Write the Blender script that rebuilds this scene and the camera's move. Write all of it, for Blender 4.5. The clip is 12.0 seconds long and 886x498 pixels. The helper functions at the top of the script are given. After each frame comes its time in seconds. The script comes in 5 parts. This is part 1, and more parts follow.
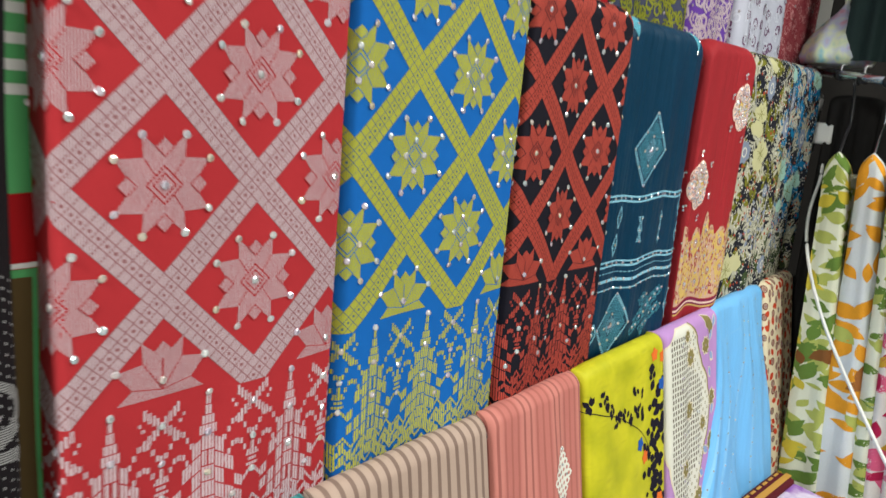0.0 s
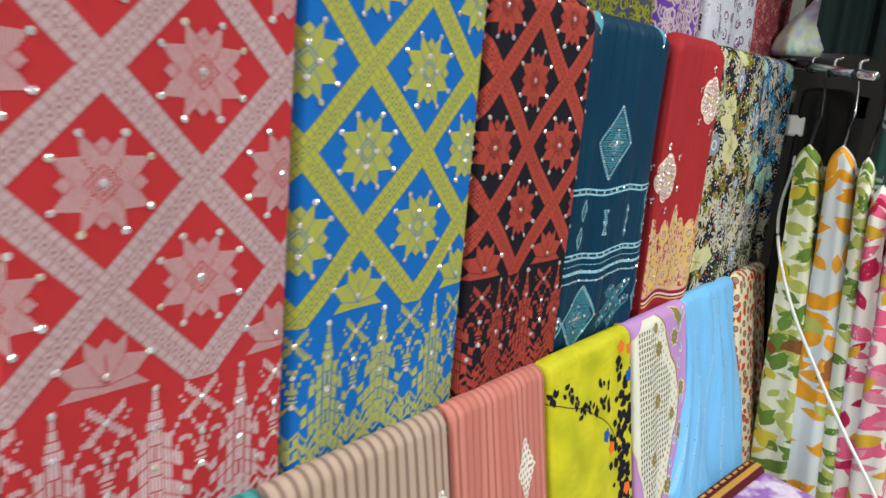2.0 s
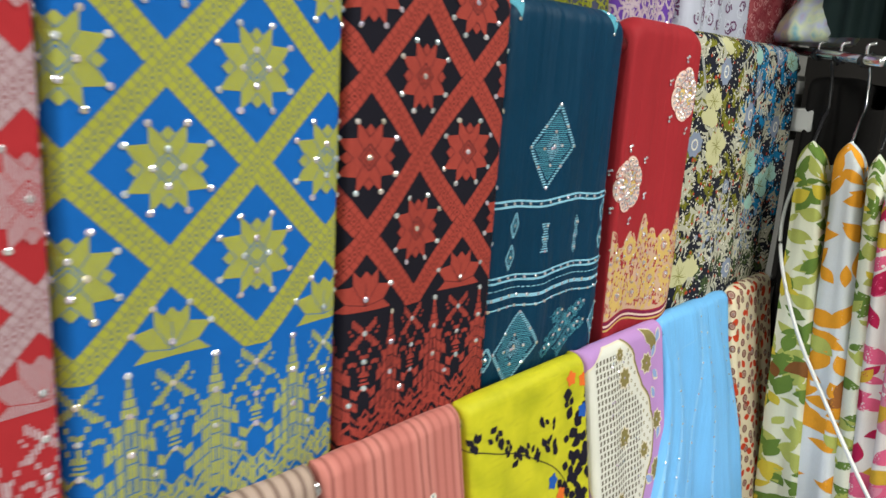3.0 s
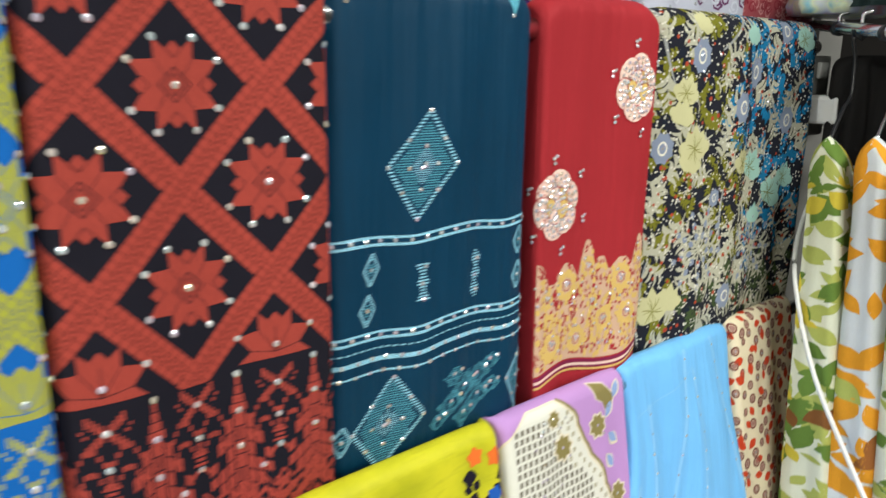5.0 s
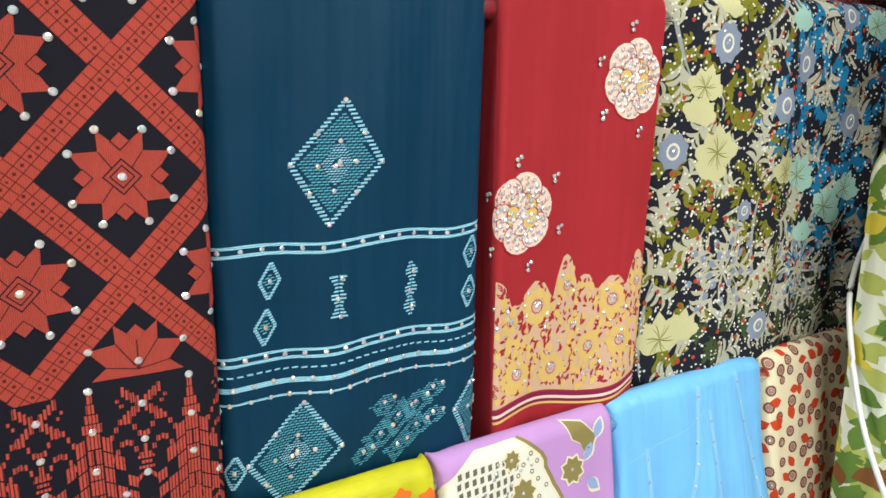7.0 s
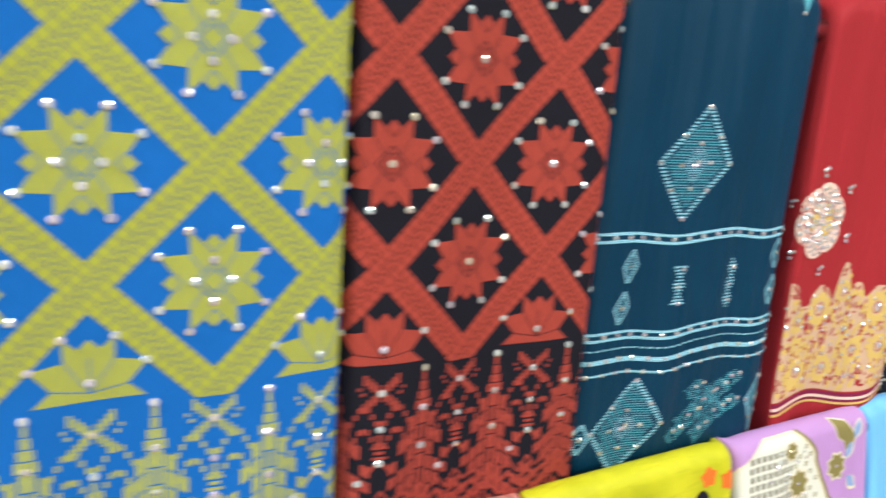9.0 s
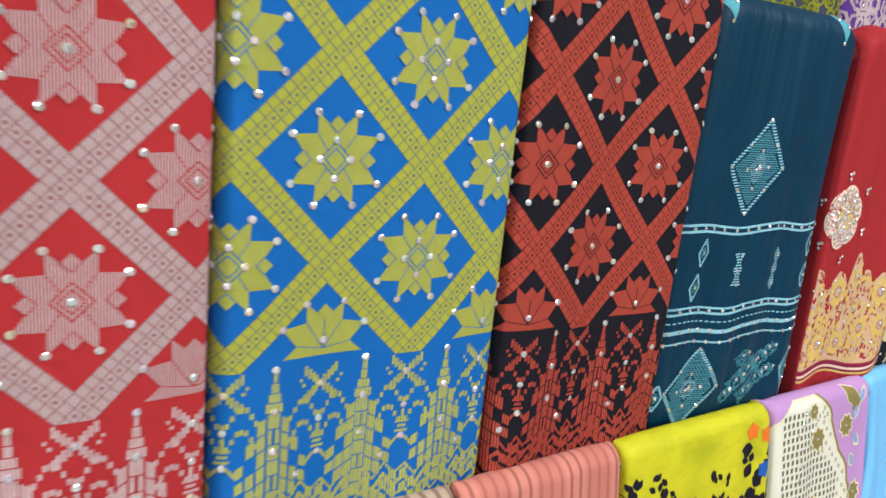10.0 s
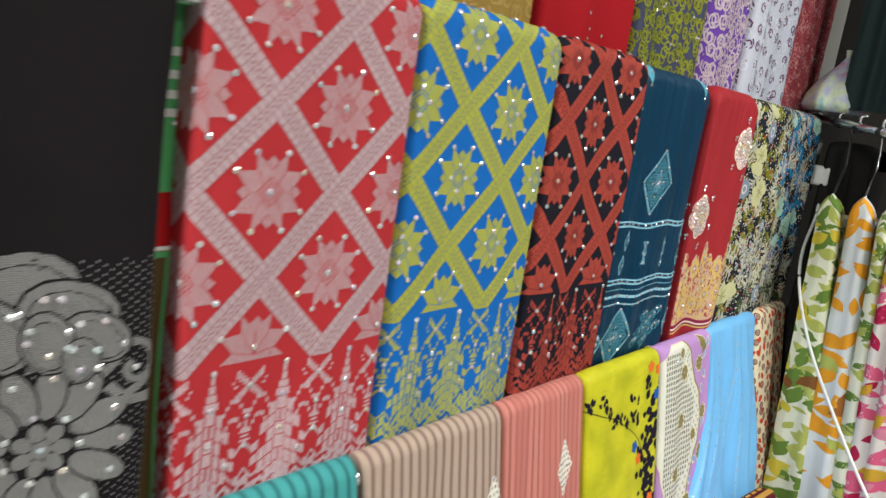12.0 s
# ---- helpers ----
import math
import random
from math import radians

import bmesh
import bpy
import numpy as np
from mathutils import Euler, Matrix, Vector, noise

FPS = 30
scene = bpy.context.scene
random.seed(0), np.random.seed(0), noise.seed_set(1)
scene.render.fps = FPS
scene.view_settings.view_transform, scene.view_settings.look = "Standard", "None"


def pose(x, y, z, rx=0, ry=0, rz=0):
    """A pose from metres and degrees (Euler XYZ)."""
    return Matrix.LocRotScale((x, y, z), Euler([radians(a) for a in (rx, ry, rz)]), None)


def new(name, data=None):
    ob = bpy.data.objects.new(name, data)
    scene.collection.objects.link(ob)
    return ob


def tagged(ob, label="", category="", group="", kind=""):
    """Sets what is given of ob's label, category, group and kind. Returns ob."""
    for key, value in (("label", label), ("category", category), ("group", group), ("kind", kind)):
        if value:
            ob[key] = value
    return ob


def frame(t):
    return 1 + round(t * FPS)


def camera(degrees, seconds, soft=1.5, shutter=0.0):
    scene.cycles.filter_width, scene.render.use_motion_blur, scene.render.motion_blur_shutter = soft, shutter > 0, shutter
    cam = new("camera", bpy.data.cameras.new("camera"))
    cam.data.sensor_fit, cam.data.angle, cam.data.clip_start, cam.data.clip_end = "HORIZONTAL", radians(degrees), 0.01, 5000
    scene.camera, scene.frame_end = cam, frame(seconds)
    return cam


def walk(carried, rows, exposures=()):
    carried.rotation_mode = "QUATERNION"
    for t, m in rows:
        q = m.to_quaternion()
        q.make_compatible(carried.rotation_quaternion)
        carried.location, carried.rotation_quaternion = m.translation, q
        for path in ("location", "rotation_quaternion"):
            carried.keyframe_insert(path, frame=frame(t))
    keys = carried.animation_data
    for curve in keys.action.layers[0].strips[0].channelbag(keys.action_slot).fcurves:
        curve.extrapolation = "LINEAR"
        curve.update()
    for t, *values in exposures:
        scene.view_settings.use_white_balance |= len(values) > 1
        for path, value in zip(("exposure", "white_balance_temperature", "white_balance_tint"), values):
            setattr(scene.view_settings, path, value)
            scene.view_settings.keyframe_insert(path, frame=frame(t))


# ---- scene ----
cam = camera(61.5, 12.0, soft=1.5, shutter=0.75)
METRES, EYE, TILT, LEAN, TURN = 1.7, 1.45, -12.5, -5.0, -50.0
ROWS = [
    (0.0, 0.0, 0.0, 0.0, 0.0, 0.0, -0.0),
    (0.5, 0.0031, -0.0336, 0.0044, 0.57, 0.07, -1.27),
    (1.0, 0.0057, -0.0406, 0.0025, -0.67, -0.4, -1.24),
    (1.5, 0.003, -0.0325, -0.0006, -0.82, -0.71, -0.59),
    (2.0, 0.0181, -0.0022, 0.0022, -0.79, -0.7, 0.2),
    (2.5, 0.0625, 0.0362, 0.0068, 1.18, -0.25, 1.05),
    (3.0, 0.1118, 0.0704, 0.0149, 3.0, -0.67, 0.85),
    (5.0, 0.2301, 0.1949, 0.0372, 9.15, -0.62, 2.23),
    (5.5, 0.277, 0.2371, 0.0449, 11.94, -0.24, -0.03),
    (6.0, 0.3003, 0.2572, 0.0473, 16.0, -0.46, -0.22),
    (6.5, 0.3104, 0.2708, 0.046, 17.57, -0.88, -0.07),
    (8.5, 0.235, 0.2206, 0.0298, 19.52, 0.65, -2.05),
    (9.0, 0.1748, 0.1867, 0.0249, 20.48, 0.25, -3.65),
    (9.5, 0.1336, 0.1491, 0.0186, 19.45, 0.32, -4.11),
    (10.0, 0.1084, 0.1003, 0.016, 16.17, -0.28, -4.57),
    (10.5, 0.1129, 0.0674, 0.019, 16.07, -0.79, -4.61),
    (11.0, 0.1026, 0.0176, 0.0122, 14.39, -0.69, -3.66),
    (11.5, 0.0329, -0.0323, 0.0106, 3.68, -0.46, -2.52),
    (12.0, -0.0167, -0.0701, -0.0051, 0.4, 1.18, -3.43),
]
walk(cam, [(t, pose(0, 0, EYE, TILT, LEAN, TURN) @ pose(METRES * x, METRES * y, METRES * z, 90 + pitch, roll, yaw)) for t, x, y, z, yaw, pitch, roll in ROWS],
     exposures=[(0.0, -0.2), (3.0, -0.22), (5.0, -0.05), (6.5, 0.0), (8.5, 0.22), (9.5, 0.0), (10.5, -0.1), (12.0, -0.2)])

# ---------------------------------------------------------------- world
world = bpy.data.worlds.new("world")
scene.world = world
world.use_nodes = True
world.node_tree.nodes["Background"].inputs[0].default_value = (0.9, 0.95, 1.0, 1)
world.node_tree.nodes["Background"].inputs[1].default_value = 0.05

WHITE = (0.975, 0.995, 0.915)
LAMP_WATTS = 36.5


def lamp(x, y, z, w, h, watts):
    d = bpy.data.lights.new("assumed_tube_light", "AREA")
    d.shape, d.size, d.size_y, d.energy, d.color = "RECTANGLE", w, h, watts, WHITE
    o = new("assumed_tube_light", d)
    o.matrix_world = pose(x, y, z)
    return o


# unseen battens, assumed: spots and power set for brightness, third one for the garments
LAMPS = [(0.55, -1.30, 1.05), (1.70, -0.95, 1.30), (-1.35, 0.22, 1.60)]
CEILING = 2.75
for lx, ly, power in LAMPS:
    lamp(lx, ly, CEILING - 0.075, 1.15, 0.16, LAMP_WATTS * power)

# ---------------------------------------------------------------- materials


def nodes(name):
    m = bpy.data.materials.new(name)
    m.use_nodes = True
    nt = m.node_tree
    return m, nt, nt.nodes["Principled BSDF"]


def link(nt, a, b):
    nt.links.new(a, b)


def calc(nt, op, a, b=0.0, c=0.0):
    n = nt.nodes.new("ShaderNodeMath")
    n.operation = op
    for i, v in enumerate((a, b, c)):
        if isinstance(v, (int, float)):
            n.inputs[i].default_value = v
        else:
            nt.links.new(v, n.inputs[i])
    return n.outputs[0]


def mixed(nt, f, a, b):
    n = nt.nodes.new("ShaderNodeMix")
    n.data_type = "RGBA"
    for i, v in ((0, f), (6, a), (7, b)):
        if isinstance(v, (int, float)):
            n.inputs[i].default_value = v
        elif isinstance(v, tuple):
            n.inputs[i].default_value = (*v[:3], 1)
        else:
            nt.links.new(v, n.inputs[i])
    return n.outputs[2]


def uvxy(nt, layer="cloth"):
    u = nt.nodes.new("ShaderNodeUVMap")
    u.uv_map = layer
    s = nt.nodes.new("ShaderNodeSeparateXYZ")
    nt.links.new(u.outputs[0], s.inputs[0])
    return u.outputs[0], s.outputs[0], s.outputs[1]


def noisy(nt, vec, scale, detail=3.0, stretch=None):
    if stretch:
        mp = nt.nodes.new("ShaderNodeMapping")
        mp.inputs["Scale"].default_value = stretch
        nt.links.new(vec, mp.inputs[0])
        vec = mp.outputs[0]
    n = nt.nodes.new("ShaderNodeTexNoise")
    n.inputs["Scale"].default_value = scale
    n.inputs["Detail"].default_value = detail
    nt.links.new(vec, n.inputs["Vector"])
    return n.outputs[0]


def ramp01(nt, v, lo, hi):
    n = nt.nodes.new("ShaderNodeMapRange")
    n.inputs[1].default_value, n.inputs[2].default_value = lo, hi
    nt.links.new(v, n.inputs[0])
    return n.outputs[0]


def dim(c, k):
    return tuple(min(1.0, x * k) for x in c[:3])


def cloth_bump(nt, bs, vec, depth=0.25, crease=0.0):
    """fine warp and weft, with soft creases"""
    a = noisy(nt, vec, 1.0, 2.0, (2600, 500, 1))
    b = noisy(nt, vec, 1.0, 2.0, (400, 2400, 1))
    c = noisy(nt, vec, 28.0, 3.0)
    h = calc(nt, "ADD", calc(nt, "MULTIPLY", calc(nt, "ADD", a, b), 0.4), calc(nt, "MULTIPLY", c, 2.2))
    if crease:
        d = noisy(nt, vec, 1.0, 2.0, (36, 3.2, 1))
        h = calc(nt, "ADD", h, calc(nt, "MULTIPLY", d, crease))
    bp = nt.nodes.new("ShaderNodeBump")
    bp.inputs["Strength"].default_value = depth
    bp.inputs["Distance"].default_value = 0.0012
    link(nt, h, bp.inputs["Height"])
    link(nt, bp.outputs[0], bs.inputs["Normal"])


def fabric(name, color, rough=0.85, sheen=0.0, vary=0.16, depth=0.25, spec=0.08, crease=4.0):
    m, nt, bs = nodes(name)
    vec, x, y = uvxy(nt)
    big = noisy(nt, vec, 9.0, 3.0)
    fine = noisy(nt, vec, 1.0, 2.0, (1500, 160, 1))
    f = calc(nt, "ADD", calc(nt, "MULTIPLY", big, 0.6), calc(nt, "MULTIPLY", fine, 0.4))
    link(nt, mixed(nt, f, dim(color, 1 - vary), dim(color, 1 + vary)), bs.inputs["Base Color"])
    bs.inputs["Roughness"].default_value = rough
    bs.inputs["Sheen Weight"].default_value = sheen
    bs.inputs["Specular IOR Level"].default_value = spec
    cloth_bump(nt, bs, vec, depth, crease)
    return m


def striped(name, base, dark, period, share, rough=0.6, second=None):
    """long stripes down the cloth, with thread flecks"""
    m, nt, bs = nodes(name)
    vec, x, y = uvxy(nt)
    wob = calc(nt, "MULTIPLY", calc(nt, "SUBTRACT", noisy(nt, vec, 14.0, 1.0), 0.5), period * 0.25)
    ph = calc(nt, "FRACT", calc(nt, "DIVIDE", calc(nt, "ADD", x, wob), period))
    d = calc(nt, "ABSOLUTE", calc(nt, "SUBTRACT", ph, 0.5))
    f = ramp01(nt, d, share * 0.5 + 0.03, share * 0.5 - 0.03)
    fleck = noisy(nt, vec, 1.0, 2.0, (1800, 120, 1))
    col = mixed(nt, f, base, dark)
    if second:
        ph2 = calc(nt, "FRACT", calc(nt, "DIVIDE", x, period * 5.0))
        f2 = ramp01(nt, calc(nt, "ABSOLUTE", calc(nt, "SUBTRACT", ph2, 0.5)), 0.30, 0.24)
        col = mixed(nt, calc(nt, "MULTIPLY", f2, 0.55), col, second)
    col2 = mixed(nt, ramp01(nt, fleck, 0.3, 0.75), dim(base, 0.75), dim(base, 1.15))
    mm = nt.nodes.new("ShaderNodeMix")
    mm.data_type, mm.blend_type = "RGBA", "SOFT_LIGHT"
    mm.inputs[0].default_value = 0.35
    link(nt, col, mm.inputs[6])
    link(nt, col2, mm.inputs[7])
    link(nt, mm.outputs[2], bs.inputs["Base Color"])
    bs.inputs["Roughness"].default_value = rough
    bs.inputs["Sheen Weight"].default_value = 0.05
    bs.inputs["Specular IOR Level"].default_value = 0.1
    cloth_bump(nt, bs, vec, 0.3, 8.0)
    return m


def thread(name, color, ground, period=0.0013, share=0.3, across=False, rough=0.75):
    """supplementary weft: floating threads with the ground showing between"""
    m, nt, bs = nodes(name)
    vec, x, y = uvxy(nt)
    if across:
        x, y = y, x
    wob = calc(nt, "MULTIPLY", calc(nt, "SUBTRACT", noisy(nt, vec, 500.0, 1.0), 0.5), period * 0.35)
    ph = calc(nt, "FRACT", calc(nt, "DIVIDE", calc(nt, "ADD", x, wob), period))
    d = calc(nt, "ABSOLUTE", calc(nt, "SUBTRACT", ph, 0.5))
    f = ramp01(nt, d, share * 0.5 + 0.08, share * 0.5 - 0.08)
    tone = noisy(nt, vec, 1.0, 2.0, (900, 90, 1))
    c = mixed(nt, tone, dim(color, 0.82), dim(color, 1.18))
    g = tuple(0.75 * p + 0.06 * q for p, q in zip(ground, color))
    link(nt, mixed(nt, f, c, g), bs.inputs["Base Color"])
    bs.inputs["Roughness"].default_value = rough
    bs.inputs["Specular IOR Level"].default_value = 0.1
    bp = nt.nodes.new("ShaderNodeBump")
    bp.inputs["Strength"].default_value, bp.inputs["Distance"].default_value = 0.4, 0.0006
    link(nt, calc(nt, "SUBTRACT", 1.0, f), bp.inputs["Height"])
    link(nt, bp.outputs[0], bs.inputs["Normal"])
    return m


def banded(name, color, ground, line=0.4):
    """lattice band: three rows of square cells, a dot in each cell of the middle row"""
    m, nt, bs = nodes(name)
    vec, x, y = uvxy(nt)
    _, a, c = uvxy(nt, "weave")
    fa = calc(nt, "ABSOLUTE", calc(nt, "SUBTRACT", calc(nt, "FRACT", a), 0.5))
    fc = calc(nt, "ABSOLUTE", calc(nt, "SUBTRACT", calc(nt, "FRACT", c), 0.5))
    edge = ramp01(nt, calc(nt, "MAXIMUM", fa, fc), 0.43, 0.47)
    mid = calc(nt, "LESS_THAN", calc(nt, "ABSOLUTE", calc(nt, "SUBTRACT", c, 1.5)), 0.5)
    dot = calc(nt, "MULTIPLY", ramp01(nt, calc(nt, "ADD", fa, fc), 0.26, 0.18), mid)
    ph = calc(nt, "FRACT", calc(nt, "DIVIDE", x, 0.0016))
    hatch = ramp01(nt, calc(nt, "ABSOLUTE", calc(nt, "SUBTRACT", ph, 0.5)), 0.23, 0.10)
    tone = noisy(nt, vec, 1.0, 2.0, (900, 90, 1))
    f = calc(nt, "MAXIMUM", calc(nt, "MULTIPLY", calc(nt, "MAXIMUM", edge, dot), 0.85), calc(nt, "MULTIPLY", hatch, line))
    link(nt, mixed(nt, f, mixed(nt, tone, dim(color, 0.85), dim(color, 1.15)), tuple(0.4 * p + 0.08 * q for p, q in zip(ground, color))), bs.inputs["Base Color"])
    bs.inputs["Roughness"].default_value = 0.75
    bs.inputs["Specular IOR Level"].default_value = 0.1
    return m


def plain(name, color, rough=0.5, metal=0.0, vary=0.08, scale=20.0):
    m, nt, bs = nodes(name)
    tc = nt.nodes.new("ShaderNodeTexCoord")
    f = noisy(nt, tc.outputs["Object"], scale, 4.0)
    link(nt, mixed(nt, f, dim(color, 1 - vary), dim(color, 1 + vary)), bs.inputs["Base Color"])
    bs.inputs["Metallic"].default_value = metal
    link(nt, calc(nt, "ADD", rough - 0.06, calc(nt, "MULTIPLY", f, 0.12)), bs.inputs["Roughness"])
    return m


def crystal():
    """mirror-backed cut stones with a faint rainbow coat"""
    m, nt, bs = nodes("rhinestone")
    oi = nt.nodes.new("ShaderNodeObjectInfo")
    cr = nt.nodes.new("ShaderNodeValToRGB")
    cr.color_ramp.elements[0].color = (0.80, 0.92, 1.0, 1)
    cr.color_ramp.elements[1].color = (1.0, 0.90, 0.70, 1)
    e = cr.color_ramp.elements.new(0.35)
    e.color = (0.97, 0.97, 0.98, 1)
    e = cr.color_ramp.elements.new(0.65)
    e.color = (0.90, 0.80, 1.0, 1)
    link(nt, oi.outputs["Random"], cr.inputs[0])
    link(nt, cr.outputs[0], bs.inputs["Base Color"])
    bs.inputs["Metallic"].default_value = 0.70
    bs.inputs["Roughness"].default_value = 0.10
    bs.inputs["Coat Weight"].default_value = 0.6
    bs.inputs["Coat Roughness"].default_value = 0.03
    return m


STONE_MAT = crystal()

# ---------------------------------------------------------------- mesh helpers


def mesh_of(name, verts, faces, mat, uvs=None, weave=None, smooth=True):
    me = bpy.data.meshes.new(name)
    me.from_pydata([tuple(v) for v in verts], [], faces)
    for lname, data in (("cloth", uvs), ("weave", weave)):
        if data is None:
            continue
        layer = me.uv_layers.new(name=lname)
        idx = np.zeros(len(me.loops), dtype=np.int32)
        me.loops.foreach_get("vertex_index", idx)
        layer.data.foreach_set("uv", np.asarray(data, dtype=np.float32)[idx].ravel())
    me.materials.append(mat)
    if smooth:
        me.polygons.foreach_set("use_smooth", [True] * len(me.polygons))
    me.update()
    return me


def part(name, data, parent, label=""):
    ob = new(name, data)
    ob.parent = parent
    if label:
        ob["label"] = label
    return ob


def thing(name, label, category, group="", at=(0, 0, 0), kind=""):
    ob = new(name)
    ob.location = at
    ob.empty_display_size = 0.05
    return tagged(ob, label, category, group, kind)


def box_mesh(name, lo, hi, mat, bevel=0.0):
    bm = bmesh.new()
    bmesh.ops.create_cube(bm, size=1.0)
    for v in bm.verts:
        v.co = Vector([(l + h) / 2 + c * (h - l) for l, h, c in zip(lo, hi, v.co)])
    if bevel:
        bmesh.ops.bevel(bm, geom=bm.edges[:], offset=bevel, segments=2, profile=0.5, affect="EDGES")
    me = bpy.data.meshes.new(name)
    bm.to_mesh(me)
    bm.free()
    me.materials.append(mat)
    return me


def tube_mesh(name, pts, r, mat, sides=10):
    """a round bar or cable along the points"""
    pts = [Vector(p) for p in pts]
    verts, faces = [], []
    up = Vector((0.3, 0.2, 1)).normalized()
    for i, p in enumerate(pts):
        d = (pts[min(i + 1, len(pts) - 1)] - pts[max(i - 1, 0)]).normalized()
        a = d.cross(up if abs(d.dot(up)) < 0.95 else Vector((1, 0, 0))).normalized()
        b = d.cross(a)
        for k in range(sides):
            th = 2 * math.pi * k / sides
            verts.append(p + r * (math.cos(th) * a + math.sin(th) * b))
    for i in range(len(pts) - 1):
        for k in range(sides):
            k2 = (k + 1) % sides
            faces.append((i * sides + k, i * sides + k2, (i + 1) * sides + k2, (i + 1) * sides + k))
    faces.append(tuple(range(sides - 1, -1, -1)))
    faces.append(tuple((len(pts) - 1) * sides + k for k in range(sides)))
    return mesh_of(name, verts, faces, mat)


def smooth_path(pts, n=8):
    """points of a smooth curve through pts"""
    P = [Vector(p) for p in pts]
    P = [2 * P[0] - P[1]] + P + [2 * P[-1] - P[-2]]
    out = []
    for i in range(1, len(P) - 2):
        for k in range(n):
            t = k / n
            a, b, c, d = P[i - 1], P[i], P[i + 1], P[i + 2]
            out.append(0.5 * (2 * b + (c - a) * t + (2 * a - 5 * b + 4 * c - d) * t * t + (3 * b - a - 3 * c + d) * t ** 3))
    out.append(P[-2])
    return out


class Drape:
    """A folded length of cloth over a rail. Its own coordinates (X, Z) are metres on the cloth: those of the
    world on the flat front, going on round the side folds and over the rail."""

    def __init__(self, x0, x1, yf, ztop, zbot, roll=0.02, edge=0.012, side=0.03, waves=(), lean=0.0, corner=0.006, back=0.03, taper=0.0, slump=0.0055, tuck=0.0, flare=0.0):
        self.x0, self.x1, self.yf, self.ztop, self.zbot = x0, x1, yf, ztop, zbot
        self.roll, self.edge, self.side, self.waves, self.lean, self.corner, self.back = roll, edge, side, waves, lean, corner, back
        self.taper, self.slump, self.tuck, self.flare = taper, slump, tuck, flare
        self.xmin = x0 + edge - edge * math.pi / 2 - side
        self.xmax = x1 - edge + edge * math.pi / 2 + side
        self.zmax = ztop - roll + roll * math.pi + back

    def pos(self, X, Z):
        X, Z = np.asarray(X, float), np.asarray(Z, float)
        e, r = self.edge, self.roll
        xl, xr = self.x0 + e, self.x1 - e
        a = np.maximum(np.maximum(xl - X, X - xr), 0)
        sgn = np.where(X < (xl + xr) / 2, -1.0, 1.0)
        th = np.minimum(a / e, math.pi / 2)
        x = np.where(a > 0, np.where(sgn < 0, xl, xr) + sgn * e * np.sin(th), X)
        d = e * (1 - np.cos(th)) + np.maximum(a - e * math.pi / 2, 0)
        zt = self.ztop - r
        b = np.maximum(Z - zt, 0)
        ph = np.minimum(b / r, math.pi)
        over = np.maximum(b - math.pi * r, 0)
        z = np.where(b > 0, zt + r * np.sin(ph) - over, Z)
        y = self.yf + d + r * (1 - np.cos(ph))
        hang = np.clip((self.ztop - z) / 0.12, 0, 1)
        for amp, kx, kz, p in self.waves:
            y = y + amp * (0.25 + 0.75 * hang) * np.sin(kx * X + kz * Z + p) * np.clip(1 - b / (math.pi * r), 0, 1)
        low = np.clip((self.ztop - 0.22 - z) / 0.25, 0, 1)
        y = y - self.slump * low * (0.5 + 0.5 * np.sin(46 * X + 9 * self.x0 * 10 + 3 * np.sin(9 * Z))) ** 3
        y = y + self.lean * (self.ztop - z) * np.where(b > math.pi * r / 2, 0, 1)
        y = y + self.tuck * np.clip((1.117 - z) / 0.014, 0, 1)
        near = np.clip(1 - np.minimum(X - self.x0, self.x1 - X) / 0.035, 0, 1.3)
        z = z - self.corner * near ** 2 * np.clip((z - (zt - 0.06)) / 0.06, 0, 1)
        mid = (self.x0 + self.x1) / 2
        x = x + self.taper * (x - mid) * (self.ztop - z)
        x = x - self.flare * np.clip((1.05 - z) / 0.22, 0, 1) ** 2 * np.clip((self.x1 - x) / (self.x1 - self.x0), 0, 1)
        return np.stack([x, y, z], -1)

    def normal(self, X, Z):
        h = 0.0008
        n = np.cross(self.pos(np.asarray(X) + h, Z) - self.pos(np.asarray(X) - h, Z), self.pos(X, np.asarray(Z) + h) - self.pos(X, np.asarray(Z) - h))
        return n / np.maximum(np.linalg.norm(n, axis=-1, keepdims=True), 1e-12)

    def sheet(self, name, mat, fine=0.006):
        e, r = self.edge, self.roll
        xs = np.concatenate([np.linspace(self.xmin, self.x0 + e - e * math.pi / 2, 3)[:-1], np.linspace(self.x0 + e - e * math.pi / 2, self.x0 + e, 9)[:-1],
                             np.linspace(self.x0 + e, self.x1 - e, max(8, int((self.x1 - self.x0) / fine)))[:-1],
                             np.linspace(self.x1 - e, self.x1 - e + e * math.pi / 2, 9)[:-1], np.linspace(self.x1 - e + e * math.pi / 2, self.xmax, 3)])
        zt = self.ztop - r
        zs = np.concatenate([np.linspace(self.zbot, zt, max(10, int((zt - self.zbot) / 0.010)))[:-1], np.linspace(zt, zt + math.pi * r, 21)[:-1], np.linspace(zt + math.pi * r, self.zmax, 6)])
        XX, ZZ = np.meshgrid(xs, zs)
        P = self.pos(XX.ravel(), ZZ.ravel())
        n, k = len(xs), len(zs)
        faces = [(j * n + i, j * n + i + 1, (j + 1) * n + i + 1, (j + 1) * n + i) for j in range(k - 1) for i in range(n - 1)]
        return mesh_of(name, P, faces, mat, np.stack([XX.ravel(), ZZ.ravel()], -1))


